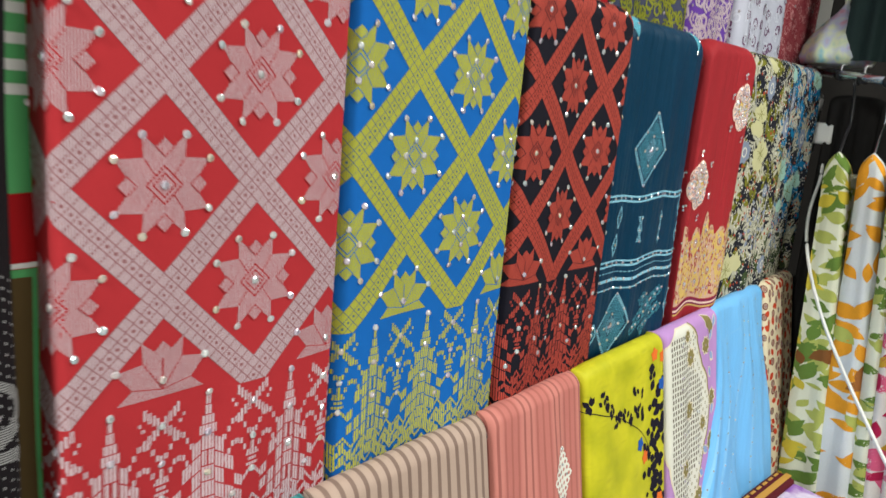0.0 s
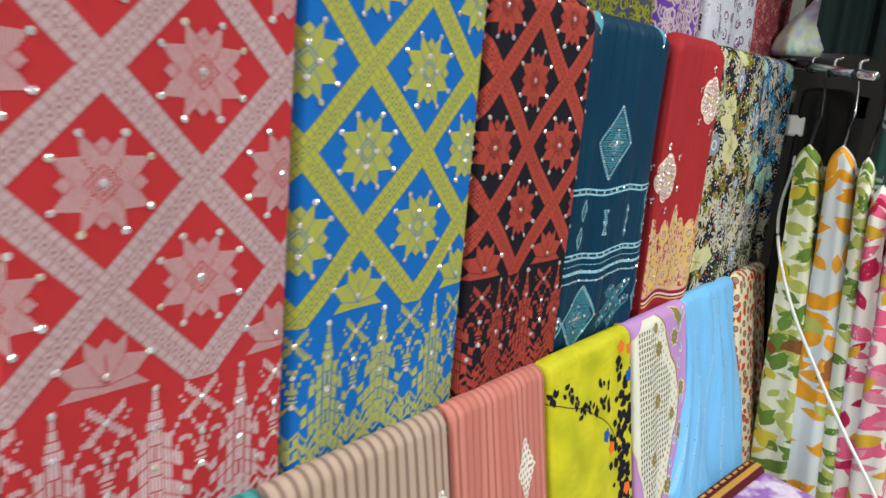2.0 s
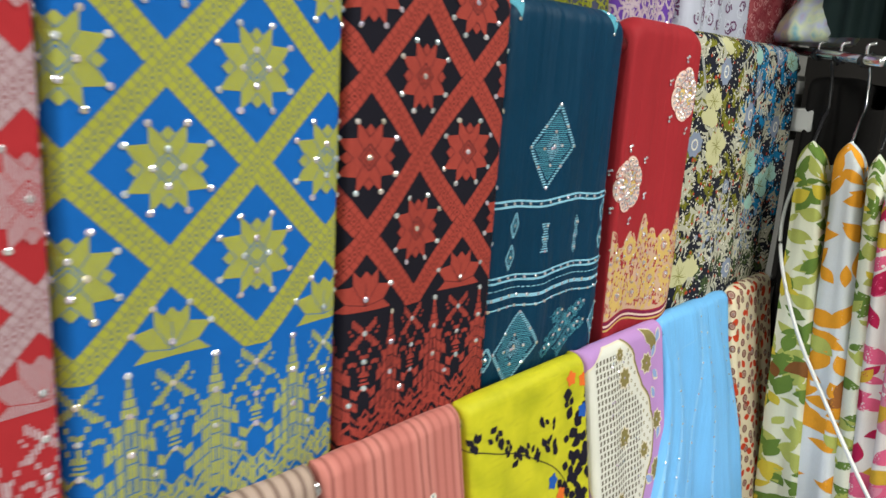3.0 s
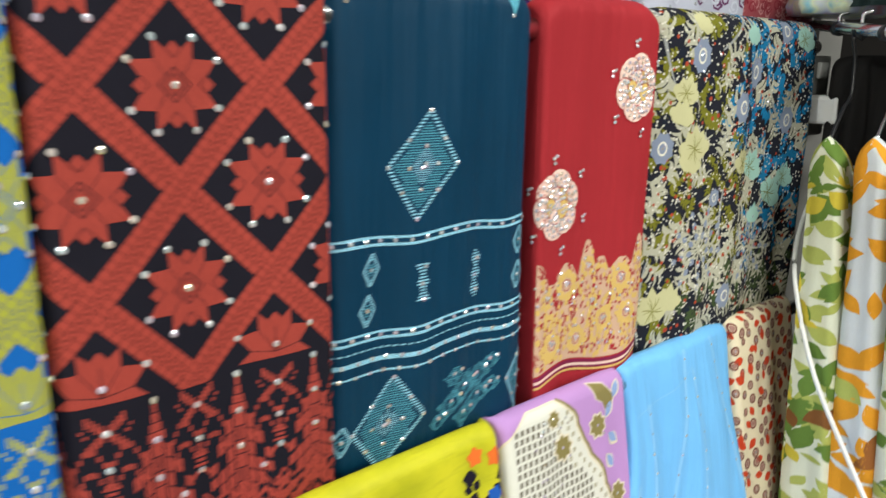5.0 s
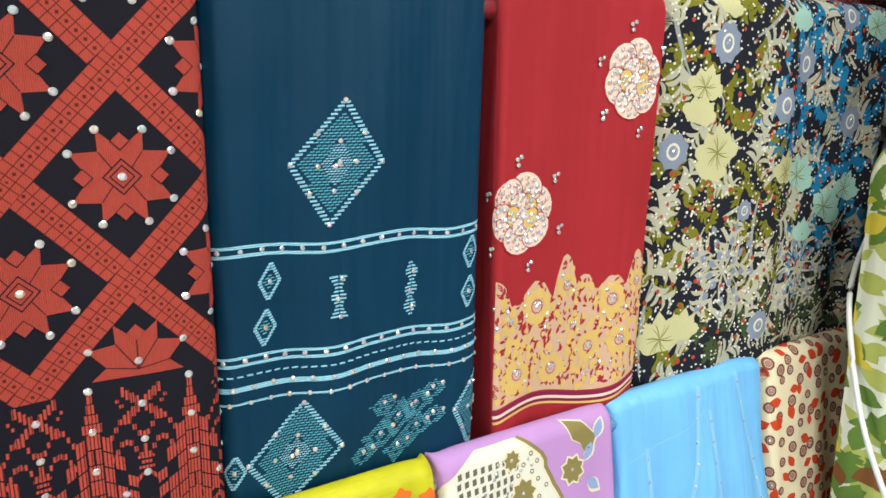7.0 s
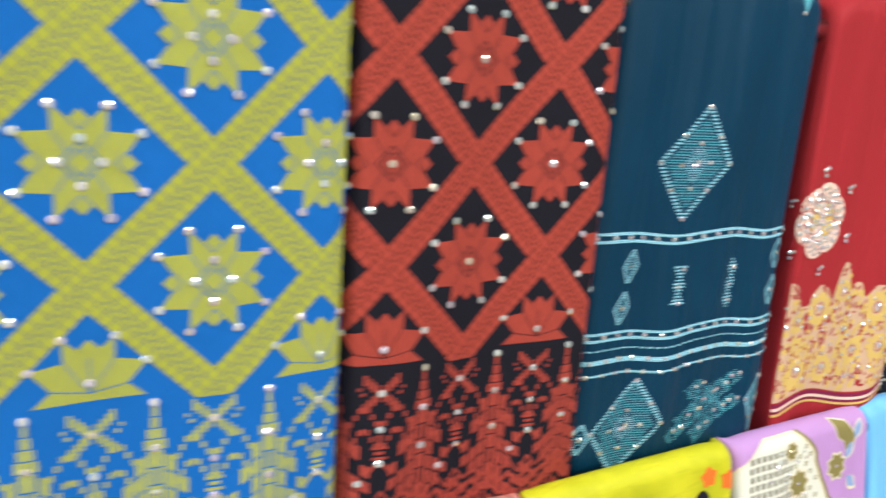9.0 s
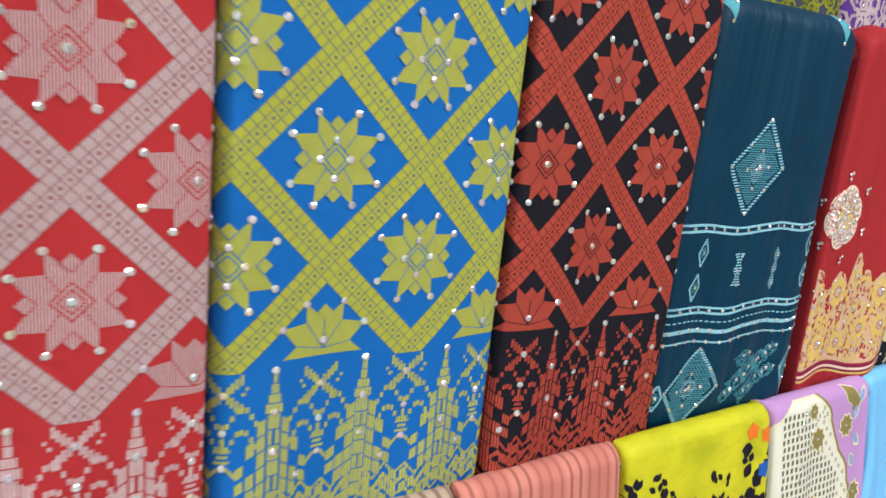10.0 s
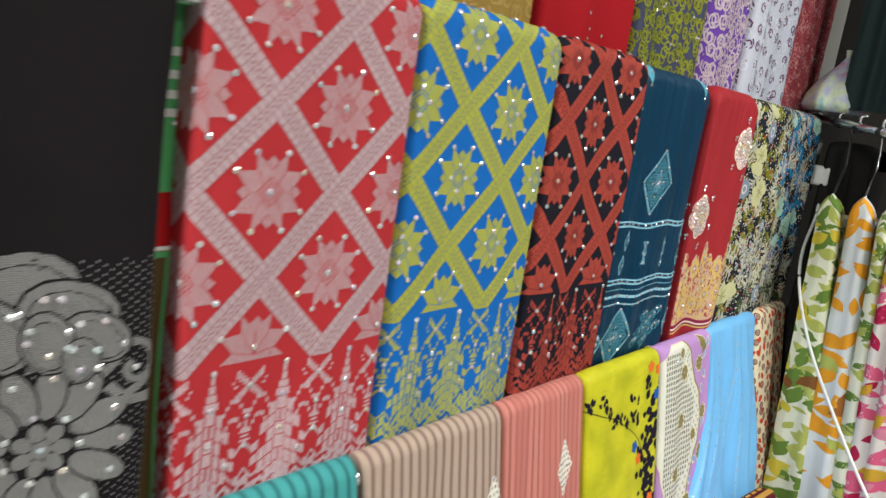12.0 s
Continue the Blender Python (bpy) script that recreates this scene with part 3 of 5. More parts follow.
def teal_cloth():
    dr = Drape(0.835, 1.074, 0.419, 1.550, 0.98, roll=0.022, edge=0.014, corner=0.012, tuck=0.022,
               waves=((0.0030, 27, 2, 0.85), (0.0016, 62, -4, 1.1), (0.0010, 110, 3, 0.0)))
    o = thing("folded_cloth", "teal satin cloth with pale blue woven lozenges and lines", "folded cloth", "embroidered cloths on the upper rail")
    part("sheet", dr.sheet("sheet", fabric("teal satin", (0.0010, 0.033, 0.076), 0.50, 0.0, 0.30, 0.30, 0.18, 26.0)), o)
    pale = thread("pale blue thread", (0.30, 0.62, 0.80), (0.02, 0.12, 0.2), 0.0016, 0.18, True)
    mid = thread("sea blue thread", (0.12, 0.42, 0.55), (0.01, 0.08, 0.14), 0.0016, 0.2, True)
    dots = []

    def lozenge(cx, cz, rx, rz, sk, big=True):
        s = part("lozenge_motif", applied(dr, "lozenge_motif", edge_dashes(cx, cz, rx, rz, sk, 16 if big else 7, 0.0055 if big else 0.003), pale, 0.0008), o, "woven pale blue lozenge")
        s["kind"] = "stuff"
        inner = applied(dr, "filling", hatch(cx, cz, rx, rz, sk, (lambda r: 0.40 < r < 0.86 or r < 0.10) if big else (lambda r: 0.2 < r < 0.7)), mid, 0.0005)
        if inner:
            tagged(part("filling", inner, s), kind="stuff")
        if big:
            tagged(part("filling", applied(dr, "filling", hatch(cx, cz, rx * 0.34, rz * 0.34, sk, lambda r: r > 0.35, 0.002, 0.003), pale, 0.0008), s), kind="stuff")
            for sx, sz in ((0, 1), (0, -1), (1, 0), (-1, 0), (0.52, 0.48), (-0.52, 0.48), (0.52, -0.48), (-0.52, -0.48), (0, 0.36), (0.42, 0.02), (-0.42, -0.04), (0.0, -0.45), (0.05, 0.03), (-0.04, -0.05), (0.06, -0.02)):
                dots.append((cx + sx * rx + sk * sz * rz, cz + sz * rz))
        else:
            dots.append((cx, cz))

    lozenge(0.932, 1.390, 0.0365, 0.0475, 0.16)
    lozenge(0.892, 1.154, 0.0390, 0.0430, 0.22)
    lozenge(1.072, 1.160, 0.0300, 0.0430, 0.22)
    for x, z in ((0.876, 1.303), (0.871, 1.267), (1.060, 1.305), (1.058, 1.269), (0.842, 1.150)):
        lozenge(x, z, 0.0085, 0.0145, 0.12, False)
    for cx, cz, rows in ((0.931, 1.282, (7, 5.5, 4, 3, 4, 6, 6, 4, 3, 4, 5.5, 7)), (0.998, 1.279, (2, 4, 6, 6, 4, 2.5, 4, 6, 6, 4, 2.5, 4, 6, 6, 4, 2))):
        polys = []
        for k, w in enumerate(rows):
            z = cz + 0.0030 * (len(rows) / 2 - k)
            bend = 0.0012 * math.sin(k * 0.4) if cx > 0.95 else 0.0
            polys += [bar(cx + bend - 0.00055 * w, z, 0.0010 * w, 0.0015, 0.0005), bar(cx + bend + 0.00060 * w, z, 0.0009 * w, 0.0015, -0.0005)]
        tagged(part("small_motif", applied(dr, "small_motif", polys, pale, 0.0007), o, "small woven figure"), kind="stuff")
        dots += [(cx + 0.003, cz + 0.016), (cx - 0.001, cz), (cx + 0.001, cz - 0.015)]
    for x, z, r in ((1.022, 1.183, 0.013), (1.004, 1.172, 0.018), (0.986, 1.165, 0.020), (0.968, 1.152, 0.018), (1.005, 1.150, 0.016), (0.952, 1.138, 0.013), (0.972, 1.180, 0.014), (1.022, 1.158, 0.013), (0.985, 1.136, 0.015)):
        me = applied(dr, "lozenge_motif", hatch(x, z, r, r * 0.85, 0.3, lambda q: q < 0.3 or q > 0.5, 0.0021, 0.0034), mid, 0.0005)
        tagged(part("lozenge_motif", me, o), kind="stuff")
        dots.append((x, z + 0.003))
        dots.append((x + r * 0.7, z + r * 0.4))
    xs = [0.815 + 0.006 * i for i in range(47)]
    for z, w, m in ((1.3300, 0.0024, pale), (1.3235, 0.0026, pale), (1.2440, 0.0022, pale), (1.2380, 0.0026, pale), (1.2185, 0.0042, pale), (1.2065, 0.0018, pale)):
        part("woven_line", applied(dr, "woven_line", line([(x, z + sway(x)) for x in xs], w), m, 0.0007), o, "pale blue woven line")
    for x in [0.82 + 0.0075 * i for i in range(34)]:
        part("dash", applied(dr, "dash", [bar(x, 1.2290 + sway(x), 0.0048, 0.0014)], pale, 0.0007), o)
    for i in range(15):
        x = 0.838 + 0.0163 * i
        dots += [(x, 1.3268 + sway(x)), (x, 1.2410 + sway(x)), (x + 0.006, 1.2190 + sway(x)), (x + 0.003, 1.2065 + sway(x))]
    for x, z in ((0.853, 1.546), (1.042, 1.542)):
        part("corner_motif", applied(dr, "corner_motif", [[(x - 0.018, z + 0.016), (x + 0.002, z - 0.020), (x + 0.018, z + 0.016)]], mid, 0.0005), o)
        dots += [(x, z - 0.02), (x + 0.006, z - 0.003), (x - 0.006, z + 0.006)]
    stones(dr, o, dots, 0.0021)


def scallop(x):
    """top line of the lace border: rounded roses with taller pointed sprays between"""
    z = 1.246
    for c, top, w in ((1.084, 1.272, 0.018), (1.133, 1.267, 0.021), (1.170, 1.289, 0.017), (1.196, 1.266, 0.016), (1.232, 1.261, 0.021), (1.266, 1.284, 0.017)):
        z = max(z, top - (top - 1.244) * ((x - c) / w) ** 2)
    return z + 0.0022 * abs(math.sin(x * 260.0))


def crimson_cloth():
    dr = Drape(1.082, 1.281, 0.413, 1.549, 0.98, roll=0.022, edge=0.007, side=0.034, corner=0.014, taper=-0.12, tuck=0.022,
               waves=((0.0026, 31, -2, 0.0), (0.0012, 70, 3, 1.9)))
    o = thing("folded_cloth", "crimson cloth with jewelled roses and a peach lace print border", "folded cloth", "embroidered cloths on the upper rail")
    ground = fabric("crimson crepe", (0.335, 0.024, 0.032), 0.6, crease=16.0)
    part("sheet", dr.sheet("sheet", ground), o)
    pink, peach, yolk = fabric("pale pink print", (0.78, 0.57, 0.50), 0.85), fabric("peach print", (0.58, 0.38, 0.27), 0.85), fabric("yellow print", (0.63, 0.43, 0.14), 0.85)
    plum = fabric("plum print", (0.20, 0.02, 0.07), 0.85)
    for cx, cz in ((1.239, 1.455), (1.110, 1.335)):
        gems = []
        rose = part("rose_motif", applied(dr, "rose_motif", [shifted(ellipse(14, 0.026, 0.028), cx, cz)], plum, 0.0003), o, "pale pink jewelled rose")
        for k in range(6):
            t = math.pi / 3 * k + 0.3
            px, pz = cx + 0.0225 * math.cos(t), cz + 0.0245 * math.sin(t)
            part("petal_edge", applied(dr, "petal_edge", [shifted(ellipse(14, 0.0190, 0.0150), px, pz, 1.0, t + math.pi / 2)], ground, 0.0004 + 0.00022 * k), rose)
            part("petal", applied(dr, "petal", [shifted(ellipse(14, 0.0178, 0.0138), px, pz, 1.0, t + math.pi / 2)], pink, 0.0005 + 0.00022 * k), rose)
            for q in range(9):
                u = 2 * math.pi * q / 9
                sx, sz = 0.0125 * math.cos(u), 0.0088 * math.sin(u)
                w = t + math.pi / 2
                gems.append((px + sx * math.cos(w) - sz * math.sin(w), pz + sx * math.sin(w) + sz * math.cos(w)))
                if q % 2:
                    gems.append((px + 0.4 * (sx * math.cos(w) - sz * math.sin(w)), pz + 0.4 * (sx * math.sin(w) + sz * math.cos(w))))
            ux, uz = cx + 0.0475 * math.cos(t + 0.4), cz + 0.050 * math.sin(t + 0.4)
            gems += [(ux, uz), (ux + 0.0042, uz + 0.002), (ux + 0.001, uz - 0.0048)]
        for k in range(5):
            t = 2 * math.pi * k / 5 + 0.8
            px, pz = cx + 0.0112 * math.cos(t), cz + 0.0120 * math.sin(t)
            part("petal_edge", applied(dr, "petal_edge", [shifted(ellipse(12, 0.0118, 0.0090), px, pz, 1.0, t + math.pi / 2)], ground, 0.0018 + 0.0002 * k), rose)
            part("petal", applied(dr, "petal", [shifted(ellipse(12, 0.0107, 0.0079), px, pz, 1.0, t + math.pi / 2)], pink if k % 2 else yolk, 0.0019 + 0.0002 * k), rose)
            for q in range(4):
                gems.append((px + 0.0036 * math.cos(q * 1.57 + t), pz + 0.0036 * math.sin(q * 1.57 + t)))
        part("rose_heart", applied(dr, "rose_heart", [shifted(ellipse(10), cx, cz, 0.0058)], pink, 0.0030), rose)
        for q in range(6):
            gems.append((cx + 0.004 * math.cos(q), cz + 0.004 * math.sin(q)))
        stones(dr, rose, gems, 0.0021, lift=0.0016)
    rng = random.Random(5)
    xs = [1.0815 + 0.004 * i for i in range(57)]
    low = lambda x: 1.148 + 0.007 * math.sin((x - 1.088) * 36.0)
    strips = [[(x, low(x)), (x2, low(x2)), (x2, scallop(x2)), (x, scallop(x))] for x, x2 in zip(xs, xs[1:])]
    border = part("lace_border", applied(dr, "lace_border", strips, peach, 0.0004), o, "peach and yellow lace print")
    holes, blobs, gems = [], [], []
    roses = [(1.133, 1.243, 0.020), (1.232, 1.237, 0.019), (1.110, 1.178, 0.017), (1.155, 1.176, 0.018), (1.205, 1.190, 0.017), (1.245, 1.192, 0.017), (1.172, 1.258, 0.014), (1.266, 1.252, 0.014), (1.100, 1.232, 0.011), (1.285, 1.205, 0.014), (1.183, 1.215, 0.012)]
    for cx, cz, r in roses:
        n = 7 if r > 0.016 else 5
        for k in range(n):
            t = 2 * math.pi * k / n + cx * 40
            blobs.append(shifted(ellipse(9, r * 0.34, r * 0.26), cx + 0.66 * r * math.cos(t), cz + 0.66 * r * math.sin(t), 1.0, t + 1.57))
        holes += ring(shifted(ellipse(10), cx, cz, r * 0.36), cx, cz, 0.14)
        gems += [(cx, cz), (cx + 0.0035, cz + 0.002), (cx - 0.002, cz + 0.0035), (cx + r * 0.7, cz - r * 0.5)]
    for i in range(900):
        x = rng.uniform(1.084, 1.305)
        z = rng.uniform(low(x) + 0.003, scallop(x) - 0.004)
        if min(math.hypot(x - cx, z - cz) - r for cx, cz, r in roses) < -0.005:
            continue
        if rng.random() < 0.66:
            holes.append(shifted(leaf_shape(4, 0.22), x, z, rng.uniform(0.005, 0.0105), rng.gauss(0, 0.9)))
        else:
            q = rng.uniform(0.0022, 0.0036)
            blobs.append(shifted(ellipse(8), x, z, q, 0, q * 1.15))
    tagged(part("cutwork", applied(dr, "cutwork", holes, ground, 0.0007), border, "crimson gaps of the lace print"), kind="stuff")
    tagged(part("blossoms", applied(dr, "blossoms", blobs, yolk, 0.0010), border, "yellow blossoms of the lace print"), kind="stuff")
    for k in range(34):
        x = rng.uniform(1.08, 1.27)
        gems.append((x, rng.uniform(low(x) + 0.01, scallop(x) - 0.004)))
    stones(dr, border, gems, 0.0019)
    for dz, w, m in ((-0.0035, 0.0034, plum), (-0.0075, 0.0030, pink), (-0.0104, 0.0022, plum), (-0.0135, 0.0026, yolk)):
        part("edge_line", applied(dr, "edge_line", line([(x, low(x) + dz) for x in xs], w), m, 0.0012), o)


def frond(cx, cz, ang, size, lobes=4, curl=0.5):
    """a scrolling acanthus sprig: a bent stem with paired curling lobes"""
    out, x, z, a = [], cx, cz, ang
    pts = [(x, z)]
    for i in range(lobes):
        a += curl / lobes
        st = size / lobes
        x, z = x + st * math.cos(a), z + st * math.sin(a)
        pts.append((x, z))
        L = size * (0.62 - 0.08 * i)
        for sg in (-1, 1):
            out += curl_leaf(x, z, L, a + sg * 0.25, sg * (1.2 + 0.5 * (i % 2)), 0.135, 5)
    out += line(pts, size * 0.05)
    return out


def blossom(cx, cz, r, n=7, ph=0.0, fat=0.42):
    return [shifted(leaf_shape(4, fat), cx, cz, r, ph + 2 * math.pi * k / n) for k in range(n)]


def tulip(cx, cz, r, a):
    """a lobed open flower seen from the side"""
    out = [shifted(leaf_shape(6, 0.34), cx, cz, r * (1.0 - 0.10 * abs(k)), a + 0.48 * k) for k in range(-2, 3)]
    return out + [shifted(ellipse(9), cx - 0.62 * r * math.sin(a + 0.5 * k), cz + 0.62 * r * math.cos(a + 0.5 * k), r * 0.20) for k in (-2, -1, 1, 2)]


def flowered_cloth():
    dr = Drape(1.285, 1.712, 0.413, 1.547, 0.98, roll=0.024, edge=0.030, corner=0.006, taper=-0.05, side=0.02, tuck=0.022,
               waves=((0.0050, 24, 1, 0.0), (0.0022, 55, 3, 1.0), (0.0012, 90, -4, 2.0)))
    o = thing("folded_cloth", "black cloth with a dense print of olive, cream and blue flowers", "folded cloth", "embroidered cloths on the upper rail")
    part("sheet", dr.sheet("sheet", fabric("black print ground", (0.016, 0.017, 0.026), 0.85)), o)
    C = {k: fabric(k + " flower print", c, 0.85, 0.0, 0.22) for k, c in dict(olive=(0.17, 0.165, 0.02), cream=(0.43, 0.42, 0.33), ash=(0.30, 0.31, 0.31), grey=(0.22, 0.26, 0.36), blue=(0.012, 0.17, 0.36), berry=(0.38, 0.06, 0.03),
                                                                  butter=(0.53, 0.51, 0.29), mint=(0.34, 0.56, 0.50), white=(0.68, 0.66, 0.58), night=(0.014, 0.018, 0.03), moss=(0.05, 0.075, 0.03)).items()}
    rng = random.Random(11)

    def put(name, polys, mat, off, label):
        me = applied(dr, name, polys, mat, off)
        if me:
            tagged(part(name, me, o, label), kind="stuff")

    leaves, blues, moss = [], [], []
    for i in range(26):
        for j in range(20):
            x, z = 1.25 + 0.020 * i + rng.uniform(-0.009, 0.009), 1.09 + 0.0255 * j + rng.uniform(-0.010, 0.010)
            a = rng.uniform(0, 6.3)
            bl = x + 0.35 * (z - 1.35) > 1.50 + 0.04 * math.sin(z * 30) and z > 1.18
            dark = z < 1.21 and x > 1.36
            if rng.random() < (0.1 if bl else 0.28):
                continue
            keep = moss if dark else blues if bl else leaves
            stem = curl_leaf(x, z, 0.030, a, 1.0, 0.05, 5)
            keep.extend(stem)
            for k in range(5):
                q = stem[k][0]
                for sg in (-1, 1):
                    keep.append(shifted(leaf_shape(4, 0.26), q[0], q[1], rng.uniform(0.008, 0.0125), a - 1.57 + 0.2 * k + sg * 0.75))
    put("leaf_print", leaves, C["olive"], 0.0004, "olive leaves of the print")
    put("leaf_print", blues, C["blue"], 0.0004, "blue leaves of the print")
    put("leaf_print", moss, C["moss"], 0.0004, "dark green leaves of the print")
    gaps = [shifted(ellipse(7), rng.uniform(1.26, 1.74), rng.uniform(1.1, 1.58), rng.uniform(0.003, 0.0065), 0, rng.uniform(0.003, 0.0065)) for _ in range(200)]
    put("ground_print", gaps, C["night"], 0.0006, "dark gaps of the print")
    ribbons = []
    for x, z, a in ((1.292, 1.56, -1.6), (1.300, 1.24, -2.0), (1.452, 1.32, -1.8), (1.560, 1.47, -1.2), (1.42, 1.50, 0.4)):
        ribbons += curl_leaf(x, z, 0.12, a, 0.7, 0.020, 10)
    put("ribbon_print", ribbons, C["ash"], 0.0007, "grey ribbons of the print")
    scroll = []
    for i in range(11):
        for j in range(8):
            x, z = 1.27 + 0.045 * i + rng.uniform(-0.018, 0.018), 1.11 + 0.060 * j + rng.uniform(-0.018, 0.018)
            scroll += frond(x, z, rng.uniform(0, 6.3), rng.uniform(0.034, 0.050), 4, rng.uniform(-1.8, 1.8))
    lilacs = []
    for cx, cz in ((1.402, 1.243), (1.560, 1.225)):
        for k in range(9):
            t = 2 * math.pi * k / 9 + 0.2
            scroll += curl_leaf(cx, cz, 0.040, t, 0.5, 0.045, 6) + frond(cx + 0.022 * math.cos(t), cz + 0.024 * math.sin(t), t, 0.034, 3, 0.9 if k % 2 else -0.9)
            for q in range(3):
                u = t + 0.35
                lilacs.append(shifted(leaf_shape(4, 0.42), cx + (0.014 + 0.016 * q) * math.cos(u), cz + (0.014 + 0.016 * q) * math.sin(u), 0.012, u - 1.57))
    for i in range(120):
        scroll += curl_leaf(rng.uniform(1.26, 1.74), rng.uniform(1.1, 1.58), rng.uniform(0.016, 0.030), rng.uniform(0, 6.3), rng.uniform(-2.6, 2.6), 0.075, 5)
    put("scroll_print", scroll, C["cream"], 0.0008, "cream acanthus scrolls of the print")
    put("petal_print", lilacs, C["grey"], 0.0009, "slate petals between the scrolls")
    dots = [shifted(ellipse(6), rng.uniform(1.26, 1.74), rng.uniform(1.1, 1.58), rng.uniform(0.0022, 0.0034)) for _ in range(330)]
    specks = [shifted(ellipse(5), rng.uniform(1.26, 1.74), rng.uniform(1.1, 1.58), rng.uniform(0.0011, 0.0019)) for _ in range(2800)]
    put("berry_print", dots, C["berry"], 0.0010, "red berries of the print")
    put("bead_print", specks, C["white"], 0.0010, "white specks of the print")
    put("big_blossom", [p for cx, cz, r in ((1.345, 1.447, 0.026), (1.340, 1.42, 0.024), (1.374, 1.378, 0.034), (1.365, 1.36, 0.026), (1.498, 1.350, 0.03), (1.317, 1.172, 0.036), (1.345, 1.18, 0.028), (1.37, 1.53, 0.022))
                        for p in tulip(cx, cz - r * 0.4, r * 1.35, r * 30 - 1.0)], C["butter"], 0.0012, "pale yellow blossoms of the print")
    put("big_blossom", [p for cx, cz, r in ((1.535, 1.343, 0.034), (1.60, 1.300, 0.036), (1.64, 1.32, 0.03), (1.50, 1.52, 0.024), (1.655, 1.52, 0.03), (1.56, 1.27, 0.024)) for p in tulip(cx, cz - r * 0.4, r * 1.25, 0.6 - r * 30)],
        C["mint"], 0.0012, "mint green blossoms of the print")
    veins = []
    for cx, cz, r in ((1.345, 1.447, 0.026), (1.374, 1.378, 0.034), (1.498, 1.350, 0.03), (1.317, 1.172, 0.036), (1.535, 1.343, 0.034), (1.60, 1.300, 0.036), (1.64, 1.32, 0.03), (1.655, 1.52, 0.03)):
        for k in range(6):
            t = r * 90 + math.pi / 3 * k + 1.57
            veins += curl_leaf(cx, cz, r * 0.62, t, 0.5, 0.03, 4) + curl_leaf(cx, cz, r * 0.55, t + 0.28, 0.5, 0.02, 4)
    put("vein_print", veins, C["olive"], 0.0015, "olive veins of the blossoms")
    gems = []
    for cx, cz, r in ((1.373, 1.492, 0.024), (1.481, 1.427, 0.023), (1.521, 1.473, 0.023), (1.313, 1.381, 0.022), (1.630, 1.405, 0.023), (1.478, 1.166, 0.021), (1.60, 1.53, 0.02), (1.43, 1.31, 0.014)):
        f = part("grey_blossom", applied(dr, "grey_blossom", blossom(cx, cz, r * 0.95, 8, r * 50, 0.62), C["grey"], 0.0014), o, "grey blue blossom of the print")
        part("blossom_centre", applied(dr, "blossom_centre", ring(shifted(ellipse(12), cx, cz, r * 0.42), cx, cz, 0.3), C["white"], 0.0017), f)
        gems += [(cx, cz), (cx + 0.003, cz + 0.003)]
    gems += [(rng.uniform(1.29, 1.70), rng.uniform(1.15, 1.53)) for _ in range(60)]
    stones(dr, o, gems, 0.0018)


teal_cloth()
crimson_cloth()
flowered_cloth()

# ---------------------------------------------------------------- plainer cloths of the lower rail


def lower(x0, x1, label, mat, waves, **kw):
    args = dict(yf=0.389, roll=0.014, edge=0.012, corner=0.003, lean=-0.17, side=0.012, back=0.06)
    args.update(kw)
    dr = Drape(x0, x1, ztop=1.127, zbot=0.70, waves=waves, **args)
    o = thing("folded_cloth", label, "folded cloth", "cloths on the lower rail")
    part("sheet", dr.sheet("sheet", mat, 0.006), o)
    return dr, o


SOFT = ((0.0022, 26, 2, 0.3), (0.0014, 60, -3, 1.2), (0.0008, 120, 2, 0.0))
LACE = fabric("white lace thread", (0.78, 0.76, 0.70), 0.6, 0.05, 0.12)
lower(0.140, 0.356, "sea green striped cotton cloth over the lower rail", striped("sea green stripes", (0.075, 0.33, 0.34), (0.035, 0.17, 0.185), 0.0150, 0.34), SOFT)


def lace_lozenge(dr, o, cx, cz, rx, rz):
    """an openwork lozenge of close loops, with stones on it"""
    polys = []
    for j in range(-4, 5):
        for i in range(-3, 4):
            x, z = i * rx * 0.36 + (j % 2) * rx * 0.18, j * rz * 0.21
            if abs(x) / rx + abs(z) / rz < 0.98:
                polys += ring(shifted(ellipse(8), cx + x, cz + z, rx * 0.23, 0, rz * 0.135), cx + x, cz + z, 0.55)
                polys.append(shifted(ellipse(6), cx + x + rx * 0.18, cz + z, rx * 0.09, 0, rz * 0.05))
    tagged(part("lace_motif", applied(dr, "lace_motif", polys, LACE, 0.0006), o, "white openwork lozenge"), kind="stuff")
    stones(dr, o, [(cx, cz + rz * 0.9), (cx, cz - rz * 0.6), (cx + rx * 0.5, cz), (cx - rx * 0.4, cz + rz * 0.2), (cx, cz + rz * 0.4)], 0.0019)


dr, o = lower(0.360, 0.583, "taupe cotton cloth with brown stripes and a lace motif", striped("taupe stripes", (0.45, 0.35, 0.30), (0.23, 0.165, 0.142), 0.0130, 0.36), SOFT)
lace_lozenge(dr, o, 0.561, 1.015, 0.022, 0.038)
dr, o = lower(0.587, 0.772, "salmon pink striped cotton cloth with a white lace motif", striped("salmon stripes", (0.56, 0.245, 0.215), (0.34, 0.135, 0.12), 0.0118, 0.30, second=(0.45, 0.17, 0.15)),
             ((0.0032, 30, 2, 0.9), (0.0016, 75, -3, 0.2), (0.0008, 130, 2, 0.0)))
lace_lozenge(dr, o, 0.716, 1.018, 0.023, 0.038)


